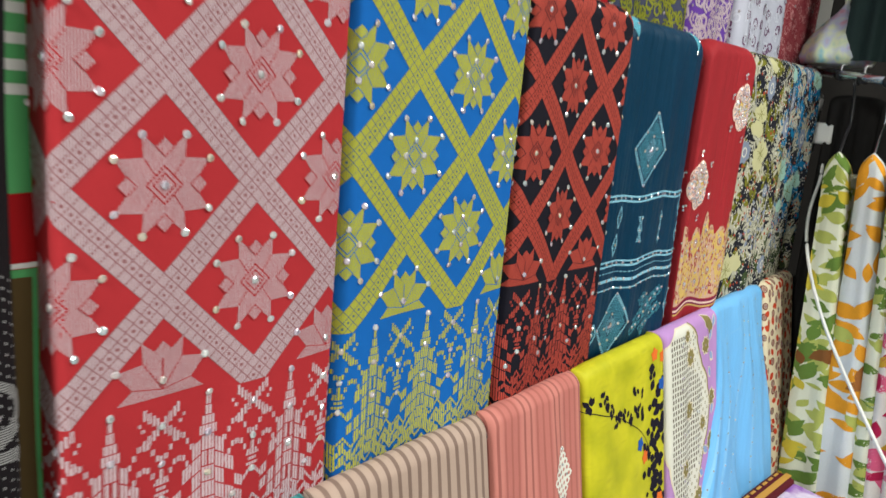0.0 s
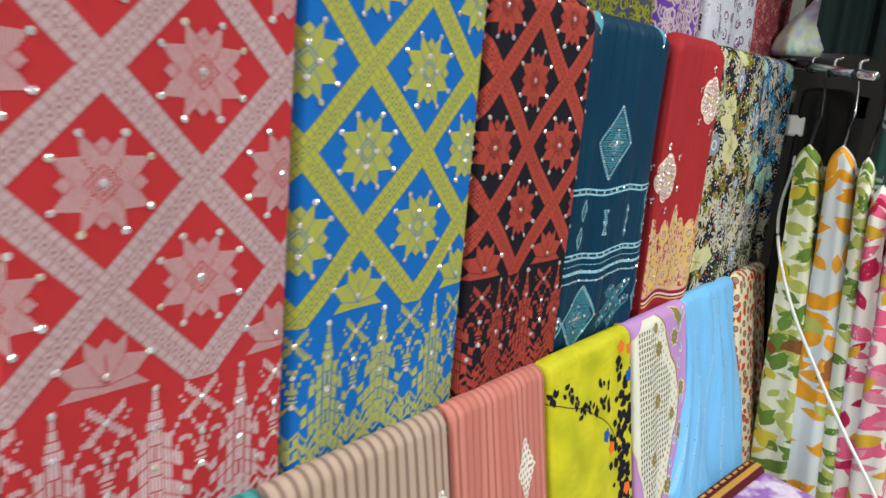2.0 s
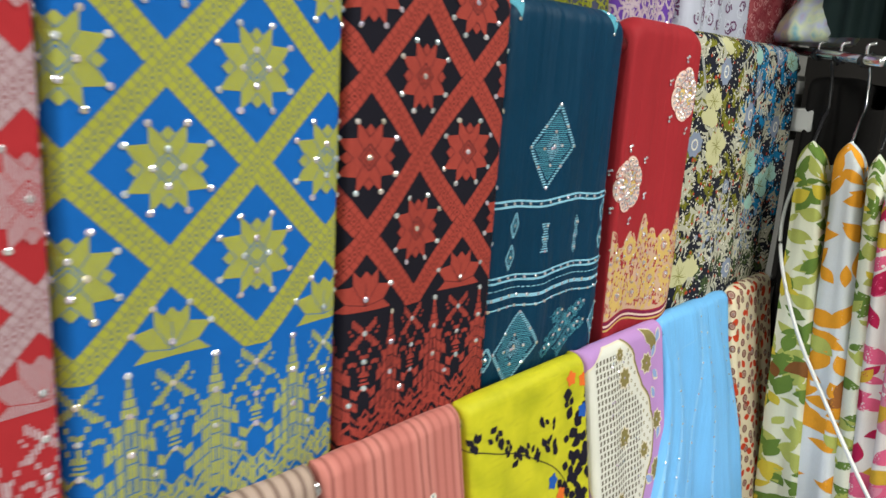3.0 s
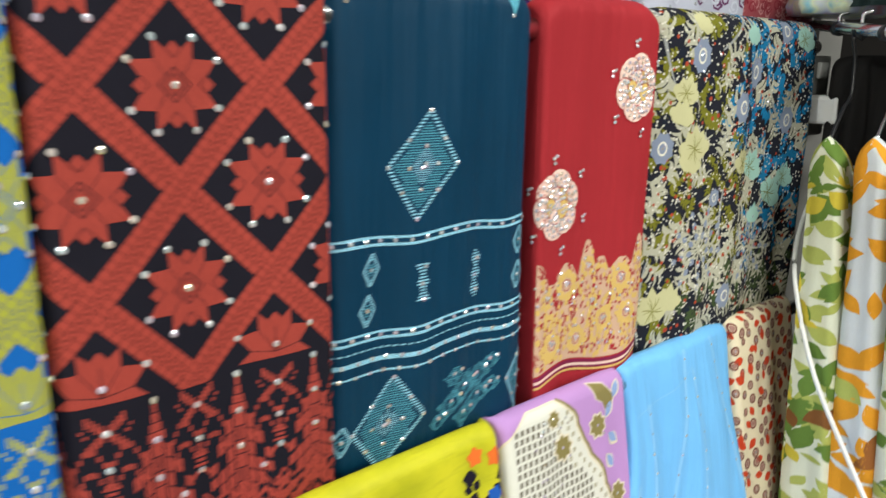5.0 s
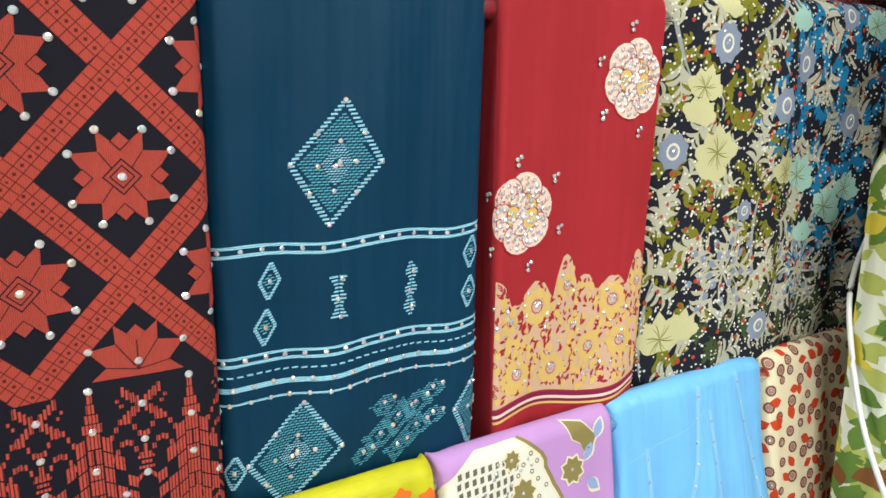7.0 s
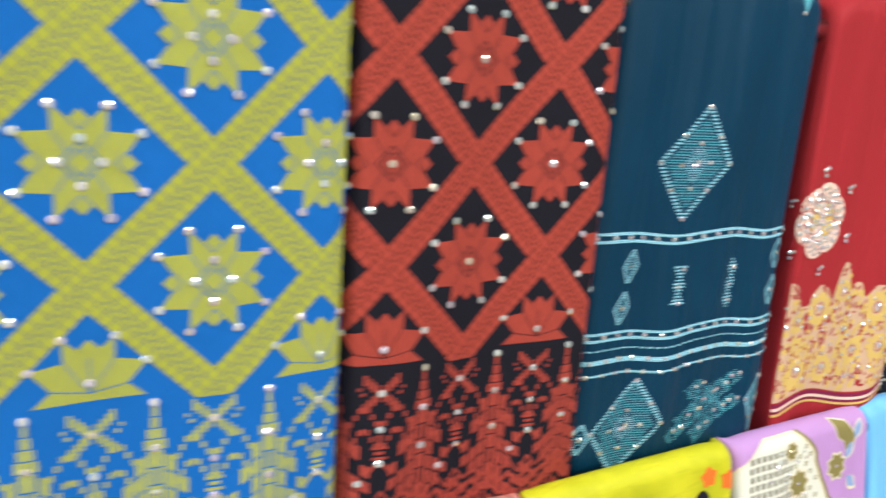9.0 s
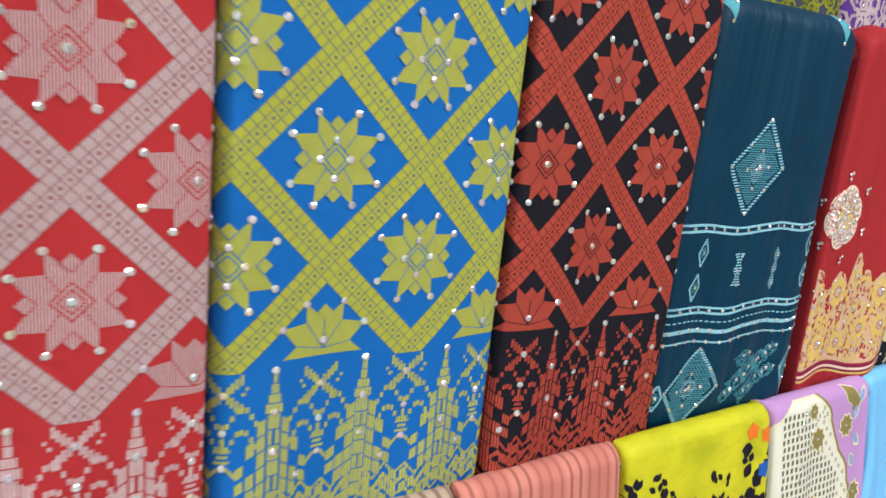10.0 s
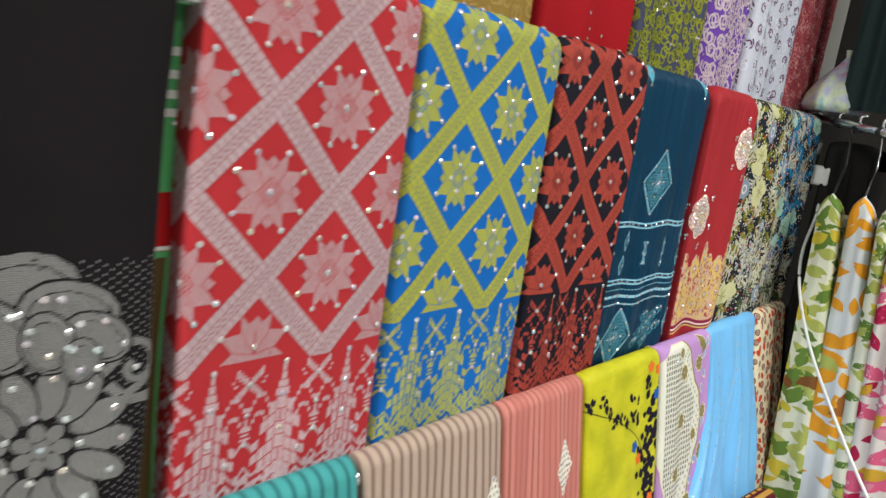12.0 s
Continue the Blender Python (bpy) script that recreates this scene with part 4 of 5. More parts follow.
def lime_cloth():
    m, nt, bs = nodes("lime crepe")
    vec, x, y = uvxy(nt)
    f = noisy(nt, vec, 22.0, 5.0)
    g = noisy(nt, vec, 1.0, 3.0, (30, 140, 1))
    col = mixed(nt, ramp01(nt, f, 0.35, 0.7), (0.60, 0.56, 0.022), (0.40, 0.40, 0.012))
    link(nt, mixed(nt, calc(nt, "MULTIPLY", ramp01(nt, g, 0.55, 0.8), 0.45), col, (0.32, 0.30, 0.015)), bs.inputs["Base Color"])
    bs.inputs["Roughness"].default_value, bs.inputs["Specular IOR Level"].default_value = 0.55, 0.2
    cloth_bump(nt, bs, vec, 0.35)
    dr, o = lower(0.776, 1.010, "lime yellow cloth with a black leaf sprig print", m, ((0.0020, 24, 3, 0.4), (0.0010, 66, -6, 0.8)))
    ink, orange, blue = fabric("black print", (0.014, 0.012, 0.022), 0.85), fabric("orange print", (0.75, 0.16, 0.03), 0.85), fabric("blue print", (0.02, 0.10, 0.42), 0.85)
    rng = random.Random(3)

    def at(poly):
        return [(0.776 + (x - 0.770) * 1.125, 1.46 - (1.46 - z) * 1.07) for x, z in poly]

    stem = [(0.745, 1.108), (0.780, 1.098), (0.806, 1.088), (0.840, 1.076), (0.870, 1.059), (0.905, 1.036), (0.930, 1.005), (0.945, 0.960)]
    part("stem_print", applied(dr, "stem_print", line(at([tuple(p)[:2] for p in smooth_path([(a, b, 0) for a, b in stem], 5)]), 0.0013), ink, 0.0006), o)
    leaves = []
    for cx, cz, n, s in ((0.860, 1.068, 5, 0.010), (0.815, 1.098, 3, 0.010), (0.90, 1.085, 3, 0.011), (0.776, 1.100, 5, 0.011), (0.806, 1.106, 4, 0.009), (0.824, 1.084, 5, 0.010), (0.846, 1.072, 5, 0.011), (0.872, 1.056, 5, 0.011), (0.886, 1.094, 4, 0.010), (0.892, 1.070, 4, 0.011), (0.905, 1.052, 5, 0.012),
                         (0.833, 1.066, 3, 0.010)):
        for k in range(n):
            leaves.append(shifted(leaf_shape(4, 0.36), cx + rng.uniform(-0.007, 0.007), cz + rng.uniform(-0.007, 0.007), s * rng.uniform(0.7, 1.15), rng.uniform(-0.9, 0.9)))
    for k in range(230):
        z = rng.uniform(0.72, 1.112)
        x = rng.gauss(0.955 - 0.012 * math.sin(z * 40), 0.017)
        if 1.075 < z < 1.10 and rng.random() < 0.5:
            continue
        leaves.append(shifted(leaf_shape(5, 0.45), x, z, rng.uniform(0.009, 0.018), rng.uniform(0, 6.3)))
    tagged(part("leaf_print", applied(dr, "leaf_print", [at(p) for p in leaves], ink, 0.0007), o, "black leaves of the print"), kind="stuff")
    for cx, cz, m2 in ((0.945, 1.128, orange), (0.965, 1.085, blue), (0.915, 1.000, orange), (0.900, 1.022, blue), (0.968, 1.122, orange), (0.955, 0.93, orange)):
        part("flower_print", applied(dr, "flower_print", [at(p) for p in blossom(cx, cz, 0.010, 5, cx * 40, 0.5)], m2, 0.0010), o)


def lilac_cloth():
    dr, o = lower(1.014, 1.226, "lilac cloth with a white lattice panel and olive flowers", fabric("lilac voile", (0.46, 0.255, 0.56), 0.85), SOFT)
    white, olive, sky = fabric("white lattice print", (0.68, 0.67, 0.61), 0.85), fabric("olive print", (0.235, 0.195, 0.075), 0.85), fabric("sky print", (0.26, 0.36, 0.62), 0.85)
    ivory, hole = fabric("ivory outline", (0.72, 0.64, 0.50), 0.85), fabric("dark lattice gap", (0.13, 0.115, 0.085), 0.85)
    heights = (0.70, 0.82, 0.88, 0.93, 0.965, 1.00, 1.03, 1.07, 1.10, 1.130)
    lefts = (1.075, 1.055, 1.032, 1.018, 1.012, 1.012, 1.012, 1.012, 1.012, 1.062)
    rights = (1.110, 1.094, 1.127, 1.160, 1.176, 1.172, 1.160, 1.132, 1.124, 1.090)
    left = lambda z: float(np.interp(z, heights, lefts)) - 0.003 * abs(math.sin(z * 75.0))
    right = lambda z: float(np.interp(z, heights, rights)) + 0.004 * abs(math.sin(z * 75.0))
    zs = [0.705 + 0.007 * i for i in range(61)]
    panel = part("lattice_panel", applied(dr, "lattice_panel", [[(left(a), a), (right(a), a), (right(b), b), (left(b), b)] for a, b in zip(zs, zs[1:])], white, 0.0004), o, "white lattice print panel")
    crown = [(left(zs[-1]), zs[-1]), (right(zs[-1]), zs[-1])]
    part("panel_edge", applied(dr, "panel_edge", line([(right(z) + 0.003, z) for z in zs], 0.006), olive, 0.0006), panel)
    part("panel_edge", applied(dr, "panel_edge", line([(left(z), z) for z in zs] + crown + [(right(z), z) for z in zs[::-1]], 0.0026), ivory, 0.0008), panel)
    holes, dots = [], []
    for j in range(46):
        z = 0.712 + 0.0088 * j
        for i in range(18):
            x = 1.030 + 0.0082 * i + 0.0014 * (j % 2)
            if left(z) + 0.005 < x < right(z) - 0.030 - 0.010 * math.sin(z * 60):
                holes.append(bar(x, z, 0.0042, 0.0058, 0.0008))
            elif left(z) + 0.003 < x < right(z) - 0.004 and (i + j) % 2:
                dots += ring(shifted(ellipse(8), x, z, 0.0026), x, z, 0.5)
    tagged(part("lattice_gap_print", applied(dr, "lattice_gap_print", holes, hole, 0.0007), panel, "dark square gaps of the lattice print"), kind="stuff")
    tagged(part("ring_print", applied(dr, "ring_print", dots, olive, 0.0007), panel, "small olive rings beside the lattice"), kind="stuff")
    gems = []
    for cx, cz, r in ((1.102, 1.072, 0.015), (1.090, 1.107, 0.010), (1.095, 0.990, 0.015), (1.075, 0.905, 0.014), (1.150, 0.955, 0.012), (1.164, 1.078, 0.0145), (1.195, 0.985, 0.015), (1.185, 0.915, 0.016), (1.125, 0.845, 0.015), (1.175, 0.835, 0.016)):
        f = part("flower_motif", applied(dr, "flower_motif", blossom(cx, cz, r * 1.15, 8, cx * 30, 0.46), ivory, 0.0010), o, "olive flower with an ivory outline")
        part("flower_core", applied(dr, "flower_core", blossom(cx, cz, r * 0.98, 8, cx * 30, 0.40), olive, 0.0013), f)
        gems += [(cx, cz), (cx + 0.01, cz - 0.012)]
    for cx, cz, a in ((1.180, 1.082, -0.7), (1.183, 1.062, -2.3), (1.190, 1.020, 0.6), (1.196, 1.100, -0.5), (1.170, 0.900, 0.9), (1.195, 0.955, -0.4), (1.150, 0.870, 1.0)):
        part("leaf_edge", applied(dr, "leaf_edge", [shifted(leaf_shape(5, 0.36), cx, cz, 0.025, a)], ivory, 0.0006), o)
        part("leaf_motif", applied(dr, "leaf_motif", [shifted(leaf_shape(5, 0.29), cx, cz + 0.001, 0.022, a)], sky, 0.0009), o)
    spray = [(1.158, 1.128), (1.180, 1.122), (1.198, 1.104), (1.192, 1.094), (1.180, 1.092), (1.176, 1.102), (1.166, 1.108)]
    part("corner_leaf", applied(dr, "corner_leaf", [shifted([(x - 1.178, z - 1.110) for x, z in spray], 1.178, 1.110, 1.13)], ivory, 0.0006), o, "lobed olive leaf with an ivory outline")
    part("corner_leaf", applied(dr, "corner_leaf", [spray], olive, 0.0009), o)
    rng = random.Random(8)
    gems += [(rng.uniform(1.05, 1.14), rng.uniform(0.85, 1.11)) for _ in range(44)]
    stones(dr, o, gems, 0.0019)


def sky_cloth():
    dr, o = lower(1.230, 1.484, "sky blue chiffon cloth with pale beaded lines", fabric("sky chiffon", (0.150, 0.445, 0.82), 0.5, 0.05, 0.14, 0.3, 0.3, 16.0),
                  ((0.0046, 34, 14, 0.0), (0.0028, 70, 22, 0.8), (0.0014, 130, 8, 0.0)), lean=-0.22, slump=0.010, flare=0.105, edge=0.014, yf=0.395)
    pale = fabric("pale blue bead line", (0.235, 0.51, 0.83), 0.8)
    gems = []
    for x, sl, top in ((1.275, 0.02, 1.068), (1.360, -0.16, 1.118), (1.376, 0.06, 1.088), (1.428, 0.20, 1.120), (1.245, -0.1, 0.98)):
        pts = [(x + sl * (top - z), z) for z in [top - 0.012 * i for i in range(int((top - 0.72) / 0.012))]]
        part("bead_line", applied(dr, "bead_line", line(pts, 0.0062), pale, 0.0004), o, "pale woven line with beads")
        gems += [(p + 0.0012 * ((i * 7) % 5 - 2), q) for i, (p, q) in enumerate(pts) if i % 2]
    # fold crease put into the colour: a thin paler line for its lit edge
    part("crease", applied(dr, "crease", line([(1.245, 1.060), (1.30, 1.068), (1.345, 1.080), (1.376, 1.092)], 0.0014), pale, 0.0004), o)
    stones(dr, o, gems, 0.0017)


def cream_cloth():
    dr, o = lower(1.488, 1.690, "cream cloth with red teardrops and brown rings", fabric("cream voile", (0.74, 0.65, 0.47), 0.85), SOFT, edge=0.02, yf=0.393)
    red, brown, gold = fabric("red teardrop print", (0.56, 0.06, 0.022), 0.85), fabric("brown ring print", (0.20, 0.075, 0.06), 0.85), fabric("dusky print", (0.36, 0.20, 0.17), 0.85)
    rng = random.Random(21)
    drops, rings, spots, gems = [], [], [], []
    for i in range(14):
        for j in range(24):
            x, z = 1.455 + 0.0190 * i + rng.uniform(-0.004, 0.004), 0.71 + 0.0195 * j + rng.uniform(-0.004, 0.004) + 0.009 * (i % 2)
            if (i * 3 + j * 2) % 5 < 2:
                drops.append(shifted(leaf_shape(5, 0.36), x, z, rng.uniform(0.015, 0.022), rng.uniform(-2.4, 2.4)))
            else:
                r = rng.uniform(0.0055, 0.0085)
                rings += ring(shifted(ellipse(10), x, z, r), x, z, 0.38)
                spots.append(shifted(ellipse(8), x, z, r * 0.55))
                if (i + j) % 3 == 0:
                    gems.append((x, z))
    tagged(part("teardrop_print", applied(dr, "teardrop_print", drops, red, 0.0005), o, "red teardrops of the print"), kind="stuff")
    tagged(part("ring_print", applied(dr, "ring_print", rings, brown, 0.0005), o, "brown rings of the print"), kind="stuff")
    tagged(part("spot_print", applied(dr, "spot_print", spots, gold, 0.0005), o, "dusky spots of the print"), kind="stuff")
    stones(dr, o, gems, 0.0019)


lime_cloth()
lilac_cloth()
sky_cloth()
cream_cloth()

# ---------------------------------------------------------------- high rail: lace cloths


def loops(cx0, cx1, cz0, cz1, step, r, seed, turns=1.4):
    """corded lace: scattered spiral loops"""
    rng, out = random.Random(seed), []
    nx, nz = int((cx1 - cx0) / step) + 1, int((cz1 - cz0) / step) + 1
    for i in range(nx):
        for j in range(nz):
            x, z, p, s = cx0 + i * step + rng.uniform(-0.3, 0.3) * step, cz0 + j * step + rng.uniform(-0.3, 0.3) * step, rng.uniform(0, 6.3), rng.choice((-1, 1))
            pts = [(x + r * (1 - 0.7 * k / 9) * math.cos(p + s * k * turns * 0.7), z + r * (1 - 0.7 * k / 9) * math.sin(p + s * k * turns * 0.7)) for k in range(9)]
            out += line(pts, r * 0.30)
    return out


def high(x0, x1, label, ground, threads, seed, zbot=1.40, step=0.022, r=0.011, gems=26):
    dr = Drape(x0, x1, 0.480, 1.955, zbot, roll=0.025, edge=0.016, side=0.01, waves=((0.004, 34, 2, seed), (0.002, 70, -3, 1.0)))
    o = thing("folded_cloth", label, "folded cloth", "lace cloths on the high rail")
    part("sheet", dr.sheet("sheet", fabric(label.split()[0] + " lace ground", ground, 0.85)), o)
    for k, c in enumerate(threads):
        m = fabric(label.split()[0] + " lace cord", c, 0.55)
        tagged(part("lace_cord", applied(dr, "lace_cord", loops(x0, x1, zbot, 1.80, step, r, seed + k * 17), m, 0.0008 + 0.0004 * k), o, "corded lace loops"), kind="stuff")
    rng = random.Random(seed)
    stones(dr, o, [(rng.uniform(x0, x1), rng.uniform(1.50, 1.75)) for _ in range(gems)], 0.0024)


high(0.46, 0.648, "gold lace cloth with brown cord loops", (0.30, 0.19, 0.05), [(0.42, 0.27, 0.08)], 1)
high(0.655, 0.885, "scarlet satin cloth with a few silver jewels", (0.34, 0.010, 0.016), [], 2, gems=14)
high(0.892, 1.130, "olive green lace cloth over slate blue net", (0.055, 0.06, 0.11), [(0.17, 0.185, 0.012), (0.24, 0.25, 0.03)], 3)
high(1.137, 1.332, "violet cloth with pale mauve corded lace", (0.13, 0.05, 0.33), [(0.42, 0.31, 0.40), (0.50, 0.40, 0.47)], 4, step=0.026, r=0.014)
high(1.339, 1.592, "white lavender lace cloth with plum flowers", (0.52, 0.53, 0.64), [(0.14, 0.04, 0.12), (0.62, 0.64, 0.74)], 5, step=0.034, r=0.011)
high(1.599, 1.845, "rose pink sequinned lace cloth", (0.38, 0.085, 0.10), [(0.60, 0.26, 0.27), (0.30, 0.03, 0.05)], 6, step=0.024, r=0.010)

# ---------------------------------------------------------------- beside the red cloth: dark embroidered and green cloths


def dark_cloth():
    dr = Drape(-0.16, 0.158, 0.423, 2.05, 0.85, roll=0.02, edge=0.012, side=0.004, waves=((0.0024, 20, 1, 0.0), (0.0010, 50, -2, 1.0)))
    o = thing("hanging_cloth", "black cloth with silver woven flowers and jewels below", "hanging cloth")
    black = fabric("black twill", (0.0130, 0.0105, 0.0125), 0.85)
    part("sheet", dr.sheet("sheet", black, 0.012), o)
    silver = thread("silver thread", (0.30, 0.295, 0.30), (0.02, 0.018, 0.02), 0.0015, 0.40, True)
    pin = fabric("silver fleck", (0.36, 0.35, 0.36), 0.5)
    flecks = []
    for i in range(54):
        for j in range(66):
            x, z = -0.10 + 0.0048 * i, 0.92 + 0.0062 * j + (i * 0.0031) % 0.0062
            if z < 1.331:
                flecks.append(bar(x, z, 0.0009, 0.0017))
    tagged(part("fleck_weave", applied(dr, "fleck_weave", flecks, pin, 0.0004), o, "small silver dashes on the twill"), kind="stuff")

    def motif(polys, off, name="flower_motif"):
        part(name, applied(dr, name, polys, silver, off), o, "silver woven flower petals")

    gems = []
    for cx, cz in ((0.083, 1.200), (-0.06, 1.06), (0.10, 0.98)):
        for k in range(13):
            t = 2 * math.pi * k / 13
            part("petal_gap", applied(dr, "petal_gap", [shifted(ellipse(12, 0.0215, 0.0118), cx + 0.040 * math.cos(t), cz + 0.040 * math.sin(t), 1.0, t)], black, 0.0006 + 0.0002 * k), o)
            motif([shifted(ellipse(12, 0.0198, 0.0102), cx + 0.040 * math.cos(t), cz + 0.040 * math.sin(t), 1.0, t)], 0.0007 + 0.0002 * k)
            gems.append((cx + 0.050 * math.cos(t), cz + 0.050 * math.sin(t)))
        for k in range(7):
            t = 2 * math.pi * k / 7
            motif([shifted(ellipse(9, 0.007, 0.0055), cx + 0.013 * math.cos(t), cz + 0.013 * math.sin(t), 1.0, t)], 0.0036)
            gems.append((cx + 0.024 * math.cos(t), cz + 0.024 * math.sin(t)))
        part("heart_gap", applied(dr, "heart_gap", [shifted(ellipse(14), cx, cz, 0.0205)], black, 0.0034), o)
        motif([shifted(ellipse(10), cx, cz, 0.0065)], 0.0037)
        gems.append((cx, cz))
        for k, (dx, dz, r) in enumerate(((-0.048, 0.100, 0.040), (-0.016, 0.110, 0.036), (0.014, 0.094, 0.031), (0.032, 0.076, 0.023), (-0.030, 0.082, 0.028), (0.002, 0.074, 0.022), (0.022, 0.060, 0.016))):
            part("petal_gap", applied(dr, "petal_gap", [shifted(ellipse(14, r * 1.07, r * 0.79), cx + dx, cz + dz, 1.0, 0.5 - 0.35 * k)], black, 0.0004 + 0.0003 * k), o)
            motif([shifted(ellipse(14, r, r * 0.72), cx + dx, cz + dz, 1.0, 0.5 - 0.35 * k)], 0.0005 + 0.0003 * k, "fan_petal")
            part("fan_outline", applied(dr, "fan_outline", ring(shifted(ellipse(14, r * 0.82, r * 0.56), cx + dx, cz + dz - 0.002, 1.0, 0.5 - 0.35 * k), cx + dx, cz + dz, 0.05), black, 0.0006 + 0.0003 * k), o)
            gems += [(cx + dx + r * 0.7, cz + dz - 0.006), (cx + dx, cz + dz - r * 0.4), (cx + dx - r * 0.5, cz + dz + 0.01)]
        for k in range(6):
            t = 0.55 + 0.38 * k
            motif(line([(cx + 0.055 * math.cos(t), cz + 0.055 * math.sin(t)), (cx + 0.085 * math.cos(t), cz + 0.082 * math.sin(t))], 0.006), 0.0007, "ray_motif")
        sp = [(cx + 0.058 + (0.020 - 0.0011 * k) * math.cos(2.2 - 0.42 * k), cz + 0.052 + (0.020 - 0.0011 * k) * math.sin(2.2 - 0.42 * k)) for k in range(16)]
        motif(line(sp, 0.0055), 0.0008, "scroll_motif")
        motif(line([(cx + 0.040, cz + 0.040), (cx + 0.052, cz + 0.028), (cx + 0.072, cz + 0.026)], 0.008), 0.0010, "scroll_motif")
        gems += [(cx + 0.058, cz + 0.052), (cx + 0.066, cz + 0.102), (cx + 0.068, cz + 0.088), (cx + 0.068, cz + 0.074)]
    stones(dr, o, gems, 0.0026, lift=0.0018)


def green_cloth():
    dr = Drape(0.02, 0.203, 0.444, 1.80, 0.9, roll=0.02, edge=0.010, side=0.004, waves=((0.001, 40, 0, 0.0),))
    o = thing("hanging_cloth", "green cloth with white stripes and a red hem band", "hanging cloth")
    part("sheet", dr.sheet("sheet", fabric("green cotton", (0.085, 0.33, 0.12), 0.85), 0.012), o)
    white, red, tan = fabric("white stripe", (0.62, 0.62, 0.60), 0.85), fabric("red hem", (0.30, 0.008, 0.010), 0.85), fabric("olive brown lining", (0.085, 0.055, 0.022), 0.85)
    for z in (1.470, 1.454, 1.440, 1.427, 1.53, 1.545):
        part("stripe", applied(dr, "stripe", [[(0.01, z - 0.003), (0.20, z - 0.003), (0.20, z + 0.003), (0.01, z + 0.003)]], white, 0.0005), o)
    part("hem_band", applied(dr, "hem_band", [[(0.01, 1.327), (0.20, 1.327), (0.20, 1.370), (0.01, 1.370)]], red, 0.0005), o, "dark red band")
    part("hem_line", applied(dr, "hem_line", [[(0.01, 1.3275), (0.20, 1.3275), (0.20, 1.3305), (0.01, 1.3305)]], white, 0.0009), o)
    part("lining", applied(dr, "lining", [[(0.01, 0.92), (0.174, 0.92), (0.172, 1.322), (0.01, 1.322)]], tan, 0.0005), o, "olive brown lining")
    stones(dr, o, [(0.175, 1.420), (0.178, 1.27)], 0.0024)


dark_cloth()
green_cloth()

# ---------------------------------------------------------------- end of the stand: garments, rail, plug and cable


def garment(x, y0, y1, top, label, ground, prints, seed, zbot=0.55, roll=0.018, big=(0.03, 0.06), pleat=0.004):
    """a printed garment on a hanger, its sleeve side towards the aisle, spreading a little downwards"""
    w = y1 - y0
    o = thing("garment", label, "garment", "printed garments on hangers")
    o.matrix_world = pose(x, (y0 + y1) / 2, top, -4.2) @ pose(0, 0, 0, 0, 0, -90) @ pose(0, 0, -top)
    dr = Drape(-w / 2, w / 2, 0.0, top, zbot, roll=roll, edge=min(0.014, w * 0.35), side=0.16, corner=0.030, back=0.02, slump=0.0, taper=1.3,
               waves=((pleat, 120 + 9 * seed, 1.5, seed), (pleat * 0.5, 230, -2, seed * 2), (0.008, 9, 5, seed)))
    part("body", dr.sheet("body", fabric(label.split()[0] + " printed cotton %d" % seed, ground, 0.8, crease=14.0), 0.003), o)
    rng = random.Random(seed * 5)
    for k, (c, n) in enumerate(prints):
        m = fabric(label.split()[0] + " leaf print %d" % (seed * 10 + k), c, 0.85, 0.0, 0.3)
        polys = []
        for i in range(n):
            cx, cz, a = rng.uniform(-w / 2 - 0.06, w / 2 + 0.05), rng.uniform(zbot, top + 0.03), rng.choice((-1, 1)) * rng.gauss(0.9, 0.5)
            polys.append(shifted(leaf_shape(6, rng.uniform(0.20, 0.36)), cx, cz, rng.uniform(*big), a))
        me = applied(dr, "leaf_print", polys, m, 0.0005 + 0.0004 * k)
        if me:
            tagged(part("leaf_print", me, o, "large printed leaves"), kind="stuff")
    hook = [(0, 0.02, top - 0.01), (0, 0.06, top + 0.03), (0, 0.085, top + 0.05), (0, 0.09, top + 0.10), (0, 0.08, top + 0.125), (0, 0.095, top + 0.14), (0, 0.11, top + 0.125)]
    part("hanger", tube_mesh("hanger", smooth_path(hook), 0.0026, CHROME if seed == 2 else BLACK_PLASTIC, 8), o, "slim hanger with a wire hook")
    return o


BLACK_PLASTIC = plain("black plastic", (0.015, 0.015, 0.017), 0.35)
WHITE_PLASTIC = plain("white plastic", (0.74, 0.74, 0.73), 0.35, vary=0.03)
GREEN, LIME, ORANGE, PINK = (0.13, 0.22, 0.045), (0.42, 0.46, 0.12), (0.76, 0.33, 0.03), (0.70, 0.12, 0.24)
garment(1.560, 0.310, 0.352, 1.395, "green and white leaf-printed cotton dress on a hanger", (0.72, 0.74, 0.60), [(LIME, 170), (GREEN, 120), ((0.62, 0.50, 0.06), 30), ((0.22, 0.09, 0.03), 8)], 1, big=(0.022, 0.045))
garment(1.556, 0.250, 0.293, 1.400, "pale grey cotton dress printed with orange leaves", (0.66, 0.70, 0.74), [(ORANGE, 84), ((0.34, 0.13, 0.04), 8), (LIME, 7)], 2, big=(0.035, 0.065))
garment(1.552, 0.216, 0.237, 1.395, "white cotton dress with small green leaf print", (0.74, 0.76, 0.64), [(GREEN, 150), (LIME, 150), ((0.66, 0.52, 0.05), 30)], 3, big=(0.016, 0.034))
garment(1.550, 0.180, 0.207, 1.345, "white cotton dress printed with pink flowers", (0.76, 0.72, 0.70), [(PINK, 110), ((0.45, 0.02, 0.08), 36), ((0.60, 0.36, 0.04), 18)], 4, big=(0.025, 0.05))
